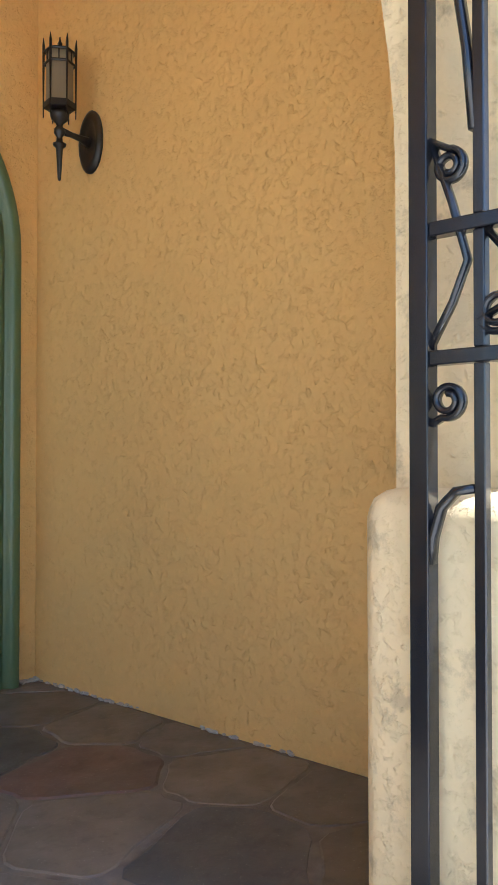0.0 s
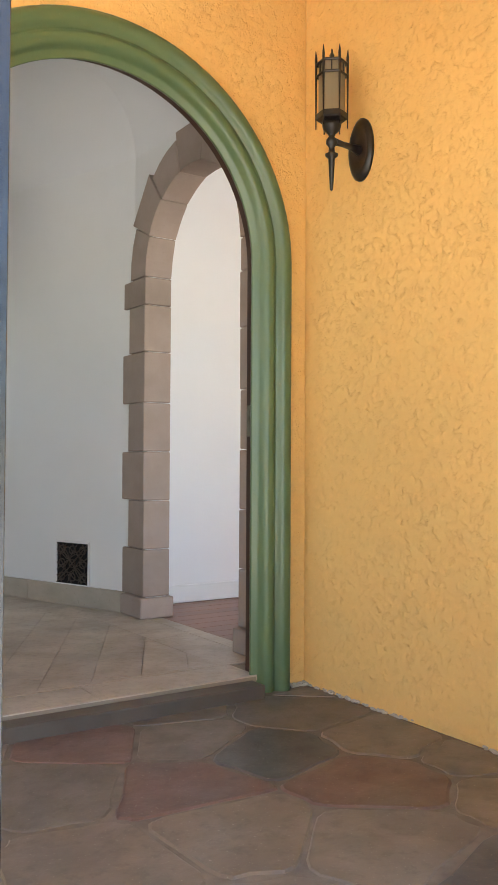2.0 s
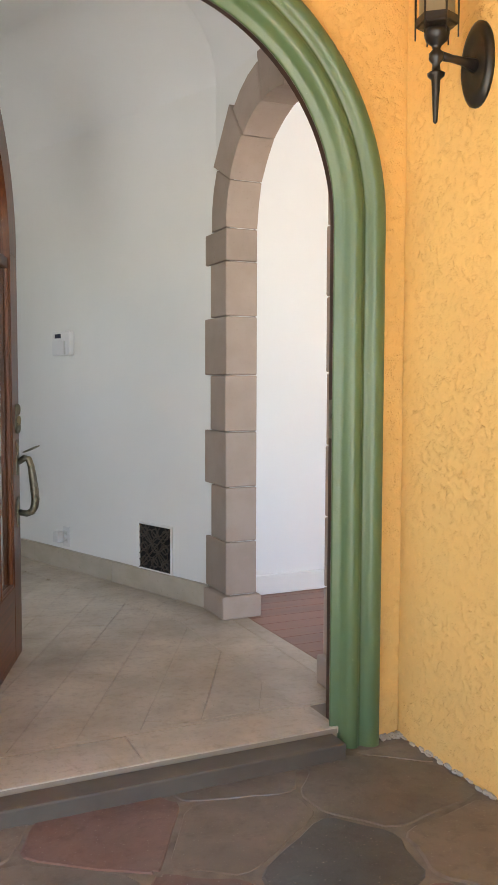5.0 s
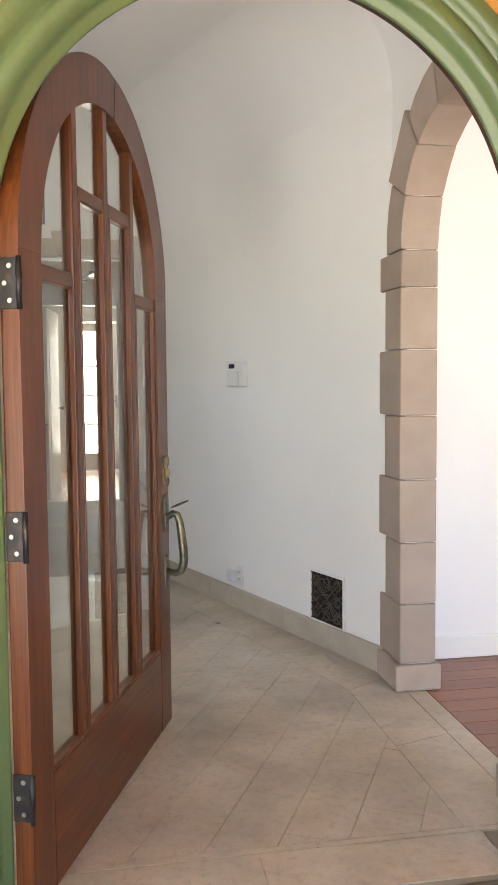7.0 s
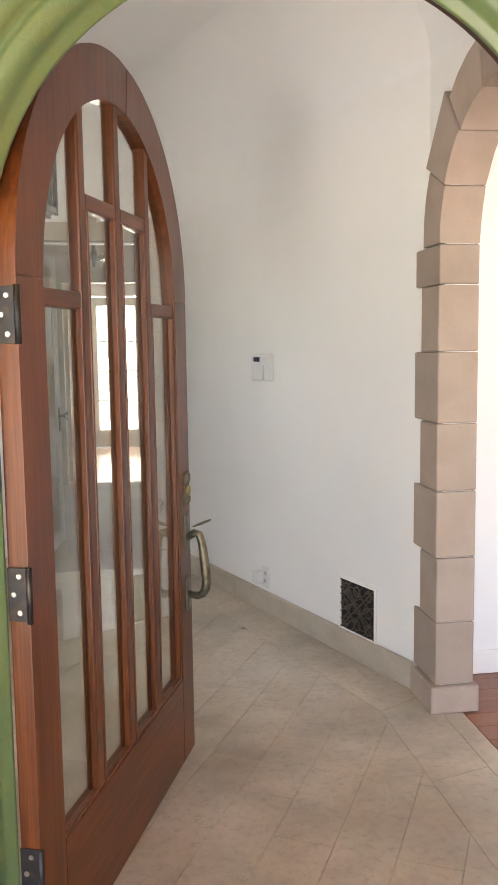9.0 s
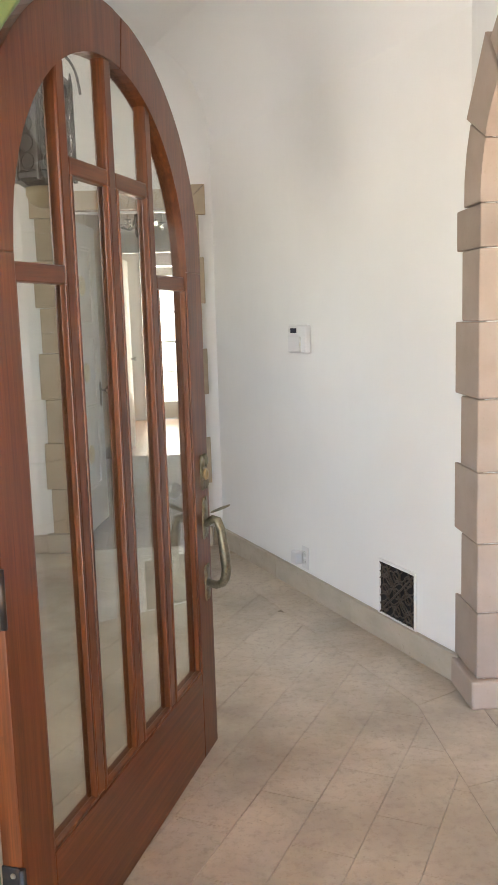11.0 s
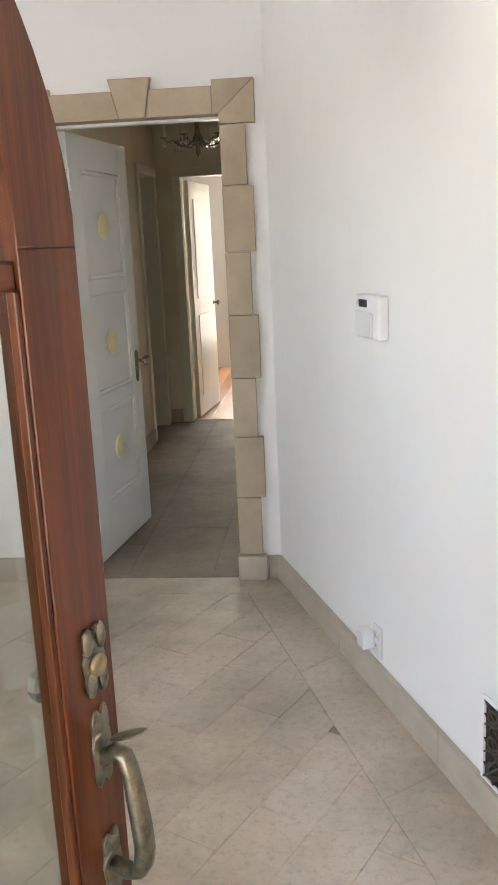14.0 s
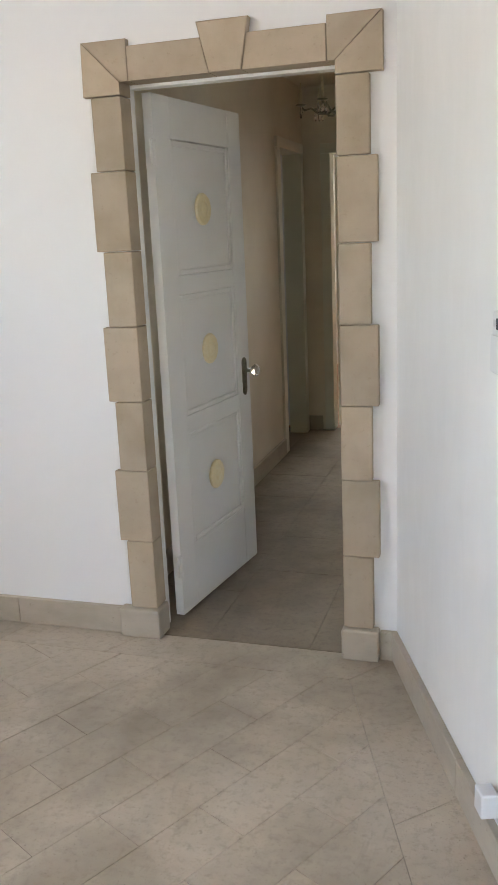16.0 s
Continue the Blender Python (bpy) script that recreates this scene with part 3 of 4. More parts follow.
for i, (z1, z0) in enumerate(zip(zs, zs[1:])):
    wide = i % 2 == 1
    dy = random.uniform(-0.003, 0.003)
    part("stone", box((-0.168 if wide else -0.143, fy0 + dy, z0 + 0.0015), (SI_L, fy1, z1 - 0.0008), 0.004), BUFF, far_trim)
    part("stone", box((SI_R, fy0 + dy, z0 + 0.0015), (0.842 if wide else 0.818, fy1, z1 - 0.0008), 0.004), BUFF, far_trim)
part("plinth", box((-0.19, fy0 - 0.02, 0), (SI_L + 0.012, fy1, 0.12), 0.008), SKIRT, far_trim)
part("plinth", box((SI_R - 0.008, fy0 - 0.02, 0), (0.838, fy1, 0.12), 0.008), SKIRT, far_trim)
LZ0, LZ1 = 2.058, 2.168
part("corner_stone", prism([(-0.17, 2.018), (SI_L, 2.018), (SI_L, LZ0), (-0.165, 2.192)], along_x, fy0, fy1, bevel=0.0018), BUFF, far_trim)
part("corner_stone", prism([(SI_L + 0.002, LZ0), (0.0, LZ0), (0.0, 2.192), (-0.163, 2.192)], along_x, fy0 + 0.002, fy1, bevel=0.0018), BUFF, far_trim)
part("corner_stone", prism([(SI_R, 2.018), (0.86, 2.018), (0.86, 2.19), (SI_R, LZ0)], along_x, fy0, fy1, bevel=0.0018), BUFF, far_trim)
part("corner_stone", prism([(0.685, LZ0), (SI_R - 0.002, LZ0), (0.857, 2.192), (0.685, 2.192)], along_x, fy0 + 0.002, fy1, bevel=0.0018), BUFF, far_trim)
part("lintel_stone", prism([(0.003, LZ0), (0.291, LZ0), (0.265, LZ1), (0.003, LZ1)], along_x, fy0, fy1, bevel=0.0018), BUFF, far_trim)
part("lintel_stone", prism([(0.406, LZ0), (0.682, LZ0), (0.682, LZ1), (0.424, LZ1)], along_x, fy0, fy1, bevel=0.0018), BUFF, far_trim)
part("keystone", prism([(0.294, LZ0), (0.403, LZ0), (0.433, 2.215), (0.255, 2.215)], along_x, fy0 - 0.008, fy1, bevel=0.005), BUFF, far_trim)

casing = thing("door_casing", "white painted wooden jamb inside the stone doorway", "door frame", "", "structure")
part("jamb", box((FD_A, FAR_Y + 0.062, 0), (FD_A + 0.024, FAR_Y + 0.115, 2.062), 0.003), WHITE, casing)
part("jamb", box((FD_B - 0.024, FAR_Y + 0.062, 0), (FD_B, FAR_Y + 0.18, 2.062), 0.003), WHITE, casing)
part("head", box((FD_A + 0.026, FAR_Y + 0.062, 2.048), (FD_B - 0.026, FAR_Y + 0.115, 2.062), 0.003), WHITE, casing)

# ---- green arched door frame ----
frame_thing = thing("front_door_frame", "moulded dark green painted arched door frame", "door frame", "", "structure")
PROFILE = [(0.04, 2.962), (0.004, 2.961), (0.0, 2.952), (0.004, 2.945), (0.022, 2.943), (0.030, 2.932), (0.034, 2.918), (0.048, 2.906), (0.066, 2.902), (0.078, 2.907), (0.084, 2.916),
           (0.092, 2.916), (0.100, 2.902), (0.116, 2.890), (0.134, 2.889), (0.148, 2.896), (0.157, 2.91), (0.162, 2.95)]


def sweep_arch(a, b, z0, spring, profile, n=48):
    c, r = (a + b) / 2, (b - a) / 2
    b_ = bmesh.new()
    rings = []
    for z in [z0 + (spring - z0) * i / 8 for i in range(8)]:
        rings.append([b_.verts.new((a - p, y, z)) for p, y in profile])
    for i in range(n + 1):
        t = math.pi * (1 - i / n)
        rings.append([b_.verts.new((c + (r + p) * math.cos(t), y, spring + (r + p) * math.sin(t))) for p, y in profile])
    for z in [spring - (spring - z0) * i / 8 for i in range(1, 9)]:
        rings.append([b_.verts.new((b + p, y, z)) for p, y in profile])
    for p, q in zip(rings, rings[1:]):
        for j in range(len(profile) - 1):
            b_.faces.new((p[j], p[j + 1], q[j + 1], q[j]))
    return b_


part("moulding", sweep_arch(DOOR_A, DOOR_B, PORCH_Z - 0.01, DOOR_SPRING, PROFILE), GREEN, frame_thing, smooth=True)
k = Mat("dark_stop", (0.05, 0.022, 0.013), 0.5)
STOPWOOD = k.bump(k.noise(30, 4), 0.2, 0.003).done()
part("door_stop", sweep_arch(DOOR_A, DOOR_B, -0.03, DOOR_SPRING, [(0.06, 2.964), (0.034, 2.964), (0.030, 2.968), (0.030, 3.026), (0.034, 3.03), (0.125, 3.03)]), STOPWOOD, frame_thing, "dark brown wooden door stop")
part("strike_plate", box((DOOR_B + 0.022, 2.985, 0.90), (DOOR_B + 0.029, 3.012, 1.02), 0.002), BRONZE, frame_thing)

# ---- front door, open ----
ANG = math.degrees(math.atan2(1.128, 0.41))
LEAF = pose(0.372, 2.944, 0.012, 0, 0, ANG)
front_door = thing("front_door", "open arched mahogany door with tall narrow panes", "door", m=LEAF)
DW, DT, DSP, STILE = 1.196, 0.046, 1.534, 0.125
DR = DW / 2
GI0, GI1, GBOT = STILE, DW - STILE, 0.288


def leaf(u, v, w):
    return (u, w, v)


def half_ring(a0, a1, r0, r1, n=14):
    return arc(DR, DSP, r1, a0, a1, n) + arc(DR, DSP, r0, a1, a0, n)


RI = DR - STILE
part("hinge_stile", prism([(0, 0), (STILE, 0), (STILE, DSP), (0, DSP)], leaf, 0, DT, bevel=0.003), WOOD, front_door)
part("lock_stile", prism([(DW - STILE, 0), (DW, 0), (DW, DSP), (DW - STILE, DSP)], leaf, 0, DT, bevel=0.003), WOOD, front_door)
part("bottom_rail", prism([(STILE + 0.0005, 0), (DW - STILE - 0.0005, 0), (DW - STILE - 0.0005, GBOT), (STILE + 0.0005, GBOT)], leaf, 0.0005, DT - 0.0005, bevel=0.003), WOOD_ACROSS, front_door)
part("arch_rail", prism(half_ring(180, 82, RI, DR, 20), leaf, 0, DT, bevel=0.003), WOOD, front_door)
part("arch_rail", prism(half_ring(81.8, 0, RI, DR, 20), leaf, 0, DT, bevel=0.003), WOOD, front_door)
cols = [GI0 + (GI1 - GI0) * i / 4 for i in range(5)]


def inner_top(u):
    return DSP + math.sqrt(max(0.0, RI * RI - (u - DR) ** 2))


MW = 0.021
for u in cols[1:4]:
    tp = inner_top(u) + 0.006
    part("mullion", prism([(u - MW, GBOT), (u + MW, GBOT), (u + MW, tp), (u - MW, tp)], leaf, 0.006, DT - 0.006, bevel=0.006), WOOD, front_door)
for i in range(4):
    zb = 1.50 if i in (0, 3) else 1.735
    part("muntin", prism([(cols[i] + (MW if i else 0), zb - 0.02), (cols[i + 1] - (MW if i < 3 else 0), zb - 0.02), (cols[i + 1] - (MW if i < 3 else 0), zb + 0.02), (cols[i] + (MW if i else 0), zb + 0.02)], leaf, 0.008, DT - 0.008, bevel=0.005), WOOD_ACROSS, front_door)
    ua, ub = cols[i] + (MW - 0.004 if i else -0.004), cols[i + 1] - (MW - 0.004 if i < 3 else -0.004)
    low = prism([(ua, GBOT - 0.004), (ub, GBOT - 0.004), (ub, zb - 0.017), (ua, zb - 0.017)], leaf, 0.0215, 0.0245)
    pane = part("pane", low, GLASS, front_door)
    pane.visible_shadow = False
    tops = [(ub - (ub - ua) * j / 8, inner_top(ub - (ub - ua) * j / 8) + 0.004) for j in range(9)]
    tops = [(u, v) for u, v in tops if v > zb + 0.03]
    pane = part("pane", prism([(ua, zb + 0.017), (ub, zb + 0.017)] + tops, leaf, 0.0215, 0.0245), GLASS, front_door)
    pane.visible_shadow = False
    for u, sgn in ((cols[i] + (MW if i else 0), 1), (cols[i + 1] - (MW if i < 3 else 0), -1)):
        u0, u1 = sorted((u, u + sgn * 0.010))
        part("glazing_bead", prism([(u0, GBOT), (u1, GBOT), (u1, zb - 0.02), (u0, zb - 0.02)], leaf, 0.004, 0.0205, bevel=0.003), WOOD, front_door)
    part("glazing_bead", prism([(ua, GBOT), (ub, GBOT), (ub, GBOT + 0.010), (ua, GBOT + 0.010)], leaf, 0.004, 0.0205, bevel=0.003), WOOD, front_door)

# hardware on the outer face (towards -y of the leaf)
HX = DW - 0.052


def scroll_plate(z0, z1, w, name):
    pts = []
    n = 56
    for i in range(n):
        a = 2 * math.pi * i / n
        lobe = 0.10 * math.cos(6 * a) + 0.07 * math.cos(10 * a + 0.6)
        rx = w * (0.84 + lobe) * max(-0.82, min(0.82, 1.25 * math.cos(a)))
        rz = (z1 - z0) / 2 * (0.88 + lobe) * math.sin(a)
        pts.append((HX + rx, (z0 + z1) / 2 + rz))
    return part(name, prism(pts, leaf, -0.006, 0.0, bevel=0.002), BRONZE, front_door, "cast bronze ornamental plate", True)


lock_plate = scroll_plate(0.862, 0.982, 0.034, "lock_plate")
part("lock_cylinder", lathe([(0.017, 0), (0.019, 0.004), (0.017, 0.009), (0.010, 0.010), (0.009, 0.008), (0.001, 0.008)], pose(HX, -0.006, 0.915, 90), 20), BRASS, lock_plate, "worn brass lock cylinder", True)
for dx, dz in ((-0.017, 0.035), (0.017, 0.035), (-0.015, -0.035), (0.015, -0.035)):
    part("leaf_ornament", lathe([(0.014, 0), (0.013, 0.004), (0.007, 0.008), (0.001, 0.009)], pose(HX + dx, -0.005, 0.922 + dz, 90) @ Matrix.Diagonal((0.8, 1.6, 1, 1)), 12), BRONZE, lock_plate, smooth=True)
grip_plate = scroll_plate(0.702, 0.848, 0.030, "grip_plate")
low_plate = scroll_plate(0.50, 0.628, 0.030, "grip_plate")
pts = [(HX, -0.004, 0.755), (HX, -0.03, 0.772), (HX, -0.044, 0.768), (HX, -0.053, 0.742), (HX, -0.059, 0.70), (HX, -0.065, 0.65), (HX, -0.068, 0.61), (HX, -0.064, 0.583), (HX, -0.054, 0.564), (HX, -0.035, 0.556), (HX, -0.004, 0.562)]
b = tube(pts, 0.014, sides=12, taper=[0.012, 0.013, 0.013, 0.0135, 0.015, 0.016, 0.016, 0.0155, 0.014, 0.013, 0.012])
for v in b.verts:
    v.co.x = HX + (v.co.x - HX) * 1.25
part("pull_handle", b, BRONZE, front_door, "bronze pull handle", True)
b = lathe([(0.004, -0.036), (0.012, -0.03), (0.016, -0.01), (0.016, 0.01), (0.010, 0.03), (0.003, 0.034)], pose(HX, -0.056, 0.806, 68) @ Matrix.Diagonal((1, 0.28, 1, 1)), 14)
part("thumb_latch", b, BRONZE, front_door, "bronze thumb latch", True)
b = lathe([(0.012, 0), (0.009, 0.006), (0.009, 0.03), (0.022, 0.036), (0.03, 0.05), (0.026, 0.066), (0.012, 0.072), (0.001, 0.072)], pose(HX, DT, 0.86, -90), 8)
part("inner_knob", b, BRONZE, front_door, "faceted dark inner knob")

# hinges between the frame and the leaf's edge
for z in (0.286, 0.892, 1.456):
    h = part("hinge", box((-0.005, 0.003, z - 0.056), (-0.0005, 0.045, z + 0.056), 0.001), HINGE, front_door, "dark steel butt hinge")
    part("knuckle", tube([(-0.008, -0.004, z - 0.058), (-0.008, -0.004, z + 0.058)], 0.007, sides=10), HINGE, h, smooth=True)
    for dz in (-0.038, 0.0, 0.038):
        part("screw", lathe([(0.0062, 0), (0.005, 0.002), (0.001, 0.0022)], pose(-0.005, 0.024 + (0.008 if dz == 0 else -0.004), z + dz, 0, -90), 10), STEEL, h, "bright steel screw")

# ---- hall door, ajar ----
LM = pose(-0.036, FAR_Y + 0.165, 0.012, 0, 0, math.degrees(math.atan2(0.745, 0.104)))
hall_door = thing("hall_door", "white panelled door standing open with round cream bosses", "door", m=LM)
HW, HT, HH = 0.736, 0.038, 2.036
rows_ = [(0.275, 0.745), (0.82, 1.305), (1.38, 1.885)]
part("stile", prism([(0, 0), (0.12, 0), (0.12, HH), (0, HH)], leaf, -HT, 0, bevel=0.002), WHITE, hall_door)
part("stile", prism([(HW - 0.12, 0), (HW, 0), (HW, HH), (HW - 0.12, HH)], leaf, -HT, 0, bevel=0.002), WHITE, hall_door)
edges_ = [0.0] + [v for r in rows_ for v in r] + [HH]
for i in range(0, len(edges_), 2):
    part("rail", prism([(0.1205, edges_[i]), (HW - 0.1205, edges_[i]), (HW - 0.1205, edges_[i + 1]), (0.1205, edges_[i + 1])], leaf, -HT + 0.0005, -0.0005, bevel=0.002), WHITE, hall_door)
for z0, z1 in rows_:
    pn = part("panel", prism([(0.121, z0), (HW - 0.121, z0), (HW - 0.121, z1), (0.121, z1)], leaf, -HT + 0.012, -0.012), WHITE, hall_door)
    b = bmesh.new()
    for lo, hi in (((0.121, -HT + 0.001, z0 + 0.0005), (0.143, -HT + 0.012, z1 - 0.0005)), ((HW - 0.143, -HT + 0.001, z0 + 0.0005), (HW - 0.121, -HT + 0.012, z1 - 0.0005)),
                   ((0.143, -HT + 0.001, z0 + 0.0005), (HW - 0.143, -HT + 0.012, z0 + 0.022)), ((0.143, -HT + 0.001, z1 - 0.022), (HW - 0.143, -HT + 0.012, z1 - 0.0005))):
        box(lo, hi, 0.005, b)
    part("panel_moulding", b, WHITE, pn)
    cz = (z0 + z1) / 2
    boss = part("boss", lathe([(0.064, 0), (0.064, 0.006), (0.058, 0.012), (0.052, 0.009), (0.044, 0.015), (0.034, 0.011), (0.024, 0.015), (0.012, 0.018), (0.001, 0.018)], pose(HW / 2, -HT + 0.011, cz, 90), 28), BOSS, hall_door, "round cream ribbed rosette", True)
esc = part("escutcheon", prism(arc(HW - 0.06, 0.955, 0.024, 0, 180, 10) + arc(HW - 0.06, 0.825, 0.02, 180, 360, 10), leaf, -HT - 0.004, -HT, bevel=0.001), BRONZE, hall_door, "dark metal escutcheon")
part("knob", lathe([(0.010, 0), (0.008, 0.004), (0.008, 0.03), (0.018, 0.036), (0.027, 0.048), (0.027, 0.06), (0.018, 0.07), (0.001, 0.072)], pose(HW - 0.06, -HT - 0.004, 0.92, 90), 12), CRYSTAL, hall_door, "faceted glass door knob")
part("spindle", lathe([(0.014, 0), (0.014, 0.006), (0.008, 0.008), (0.008, 0.034), (0.0005, 0.034)], pose(HW - 0.06, -HT - 0.004, 0.92, 90), 12), BRONZE, hall_door)
for z in (0.22, 1.83):
    h = part("hinge", box((-0.032, -HT - 0.003, z - 0.045), (0.012, -HT, z + 0.045), 0.001), WHITE, hall_door, "white painted hinge")
    part("knuckle", tube([(-0.01, -HT - 0.006, z - 0.045), (-0.01, -HT - 0.006, z + 0.045)], 0.007, sides=10), WHITE, h, smooth=True)

# ---- things on the slanted wall ----
ROOM = Matrix(((W_U.x, W_N.x, 0, W_O.x), (W_U.y, W_N.y, 0, W_O.y), (0, 0, 1, 0), (0, 0, 0, 1)))


def on_wall(s, z):
    return ROOM @ Matrix.Translation((s, 0, z))


thermostat = thing("alarm_keypad", "white plastic wall keypad with a small dark display", "keypad", m=on_wall(1.262, 1.295))
part("body", box((-0.09, 0.0, -0.068), (0.09, 0.036, 0.068), 0.008, seg=3), WHITE_PLASTIC, thermostat)
part("cover", box((-0.045, 0.036, -0.062), (0.080, 0.042, 0.018), 0.004), WHITE_PLASTIC, thermostat)
part("display", box((-0.005, 0.0355, 0.030), (0.056, 0.0385, 0.054), 0.001), SCREEN, thermostat, "dark display")
part("button", box((0.064, 0.0355, 0.034), (0.076, 0.0385, 0.05), 0.002), GREY_PLASTIC, thermostat)
part("cover_edge", box((-0.052, 0.0362, -0.062), (-0.0455, 0.047, 0.012), 0.002), GREY_PLASTIC, thermostat)

outlet = thing("wall_outlet", "white wall outlet plate above the stone skirting", "outlet", m=on_wall(1.275, 0.185))
part("plate", box((-0.035, 0.0, -0.058), (0.035, 0.006, 0.058), 0.003), WHITE_PLASTIC, outlet)
for dz in (-0.02, 0.02):
    sock = part("socket", box((-0.016, 0.006, dz - 0.014), (0.016, 0.0085, dz + 0.014), 0.003), GREY_PLASTIC, outlet)
    for dx in (-0.006, 0.006):
        part("slot", box((dx - 0.001, 0.0084, dz - 0.005), (dx + 0.001, 0.0088, dz + 0.006)), DARK, sock)
adapter = thing("plug_adapter", "small white plug-in adapter in the wall outlet", "adapter", m=on_wall(1.315, 0.18))
part("body", box((-0.024, 0.0086, -0.03), (0.03, 0.052, 0.034), 0.005, seg=3), WHITE_PLASTIC, adapter)
part("face", box((0.0302, 0.018, -0.016), (0.0315, 0.044, 0.02), 0.0005), GREY_PLASTIC, adapter)

grille = thing("floor_register", "dark cast iron vent grille in a white frame", "vent", m=on_wall(0.385 + 0.07, 0.231))
gw, gh = 0.126, 0.114
b = bmesh.new()
for lo, hi in (((-gw - 0.012, 0, -gh - 0.012), (-gw, 0.01, gh + 0.012)), ((gw, 0, -gh - 0.012), (gw + 0.012, 0.01, gh + 0.012)), ((-gw, 0, gh), (gw, 0.01, gh + 0.012)), ((-gw, 0, -gh - 0.012), (gw, 0.01, -gh))):
    box(lo, hi, 0.002, b)
part("frame", b, WHITE, grille, "white painted frame")
part("backing", box((-gw, 0.0005, -gh), (gw, 0.002, gh)), DARK, grille)


def ribbon(pts, r):
    return tube([(u, 0.006, v) for u, v in pts], r, sides=6)


for i in range(3):
    for j in range(3):
        cx, cz = -gw + gw * 2 / 3 * (i + 0.5), -gh + gh * 2 / 3 * (j + 0.5)
        part("scrollwork", ribbon([(cx + 0.024 * math.cos(a), cz + 0.022 * math.sin(a)) for a in (2 * math.pi * n / 16 for n in range(17))], 0.0035), GRILLE, grille)
for sx, sz in ((1, 1), (1, -1)):
    part("scrollwork", ribbon([(-gw * sx, -gh * sz), (gw * sx, gh * sz)], 0.004), GRILLE, grille)
for f in (-2 / 3, -1 / 3, 0, 1 / 3, 2 / 3):
    part("bar", ribbon([(gw * f + 0.018 * math.sin(n * 1.05 + f * 9), -gh + 2 * gh * n / 12) for n in range(13)], 0.003), GRILLE, grille)
    part("bar", ribbon([(-gw + 2 * gw * n / 12, gh * f + 0.016 * math.sin(n * 1.05 + f * 9)) for n in range(13)], 0.003), GRILLE, grille)

# ---- porch lantern ----
lantern = thing("wall_lantern", "black iron wall lantern with amber glass on yellow stucco", "wall lamp", m=pose(WALL_X, 2.605, 1.94))
b = lathe([(0.066, 0), (0.066, 0.008), (0.058, 0.016), (0.046, 0.018), (0.040, 0.013), (0.02, 0.016), (0.001, 0.018)], pose(0, 0, 0, 0, -90) @ Matrix.Diagonal((1.75, 1, 1, 1)), 32)
part("backplate", b, IRON, lantern, smooth=True)
part("arm", tube([(-0.014, 0, -0.005), (-0.05, 0, 0.0), (-0.09, 0, 0.002), (-0.132, 0, 0.004)], 0.012, sides=10, taper=[0.02, 0.012, 0.010, 0.013]), IRON, lantern, smooth=True)
LX = -0.142
part("spike", lathe([(0.002, -0.175), (0.006, -0.17), (0.012, -0.06), (0.022, -0.052), (0.024, -0.045), (0.012, -0.038), (0.010, -0.02), (0.020, -0.008), (0.020, 0.006), (0.010, 0.018), (0.014, 0.028), (0.028, 0.04), (0.034, 0.055), (0.034, 0.068), (0.02, 0.072)], pose(LX, 0, 0), 16), IRON, lantern, smooth=True)
cage = part("cage", lathe([(0.02, 0.072), (0.052, 0.076), (0.056, 0.08), (0.056, 0.10), (0.046, 0.102)], pose(LX, 0, 0, 0, 0, 20), 6), IRON, lantern)
for i in range(6):
    a = radians(60 * i + 20)
    part("post", tube([(LX + 0.056 * math.cos(a), 0.056 * math.sin(a), 0.045), (LX + 0.056 * math.cos(a), 0.056 * math.sin(a), 0.30), (LX + 0.057 * math.cos(a), 0.057 * math.sin(a), 0.328)], 0.0045, sides=6, taper=[0.002, 0.005, 0.001]), IRON, cage)
for z in (0.235, 0.278):
    pts = [(LX + 0.055 * math.cos(radians(60 * i + 20)), 0.055 * math.sin(radians(60 * i + 20)), z) for i in range(7)]
    part("band", tube(pts, 0.0045, sides=6), IRON, cage)
for i in range(6):
    a0, a1 = radians(60 * i + 20), radians(60 * i + 80)
    mx, my = 0.0275 * (math.cos(a0) + math.cos(a1)), 0.0275 * (math.sin(a0) + math.sin(a1))
    part("bar", tube([(LX + mx, my, 0.236), (LX + mx, my, 0.278)], 0.0025, sides=5), IRON, cage)
part("glass", lathe([(0.047, 0.10), (0.047, 0.278), (0.040, 0.279)], pose(LX, 0, 0, 0, 0, 20), 6), LANTERN_GLASS, lantern, "amber textured glass")
part("cap", lathe([(0.054, 0.276), (0.052, 0.283), (0.02, 0.292), (0.008, 0.30), (0.009, 0.312), (0.004, 0.32), (0.002, 0.335)], pose(LX, 0, 0, 0, 0, 20), 6), IRON, lantern)

# ---- iron gate, standing open ----
GATE = pose(1.004, 0.808, PORCH_Z + 0.03, 0, 0, -90)
gate = thing("iron_gate", "glossy black wrought iron gate standing open", "gate", m=GATE)
GW, GH, GB = 0.80, 2.0, 0.032


def bar(lo, hi, name="bar", parent=None, bev=0.002):
    return part(name, box(lo, hi, bev), ENAMEL, parent or gate)


def flat_bar(path, name, r=0.006):
    """A flat iron strap bent along the path (u, z)."""
    b_ = tube([(u, 0, z) for u, z in path], r, None, 6)
    for v in b_.verts:
        v.co.y *= 1.7
    return part(name, b_, ENAMEL, gate, smooth=True)


def curl(cx, cz, r, start, turn, tail=()):
    """A strap that runs in along the tail and winds up into a spiral."""
    pts = list(tail)
    for n in range(34):
        a_ = radians(start) + turn * n * 0.30
        rr = r * (1 - 0.62 * n / 33)
        pts.append((cx + rr * math.cos(a_), cz + rr * math.sin(a_)))
    return flat_bar(pts, "scroll")


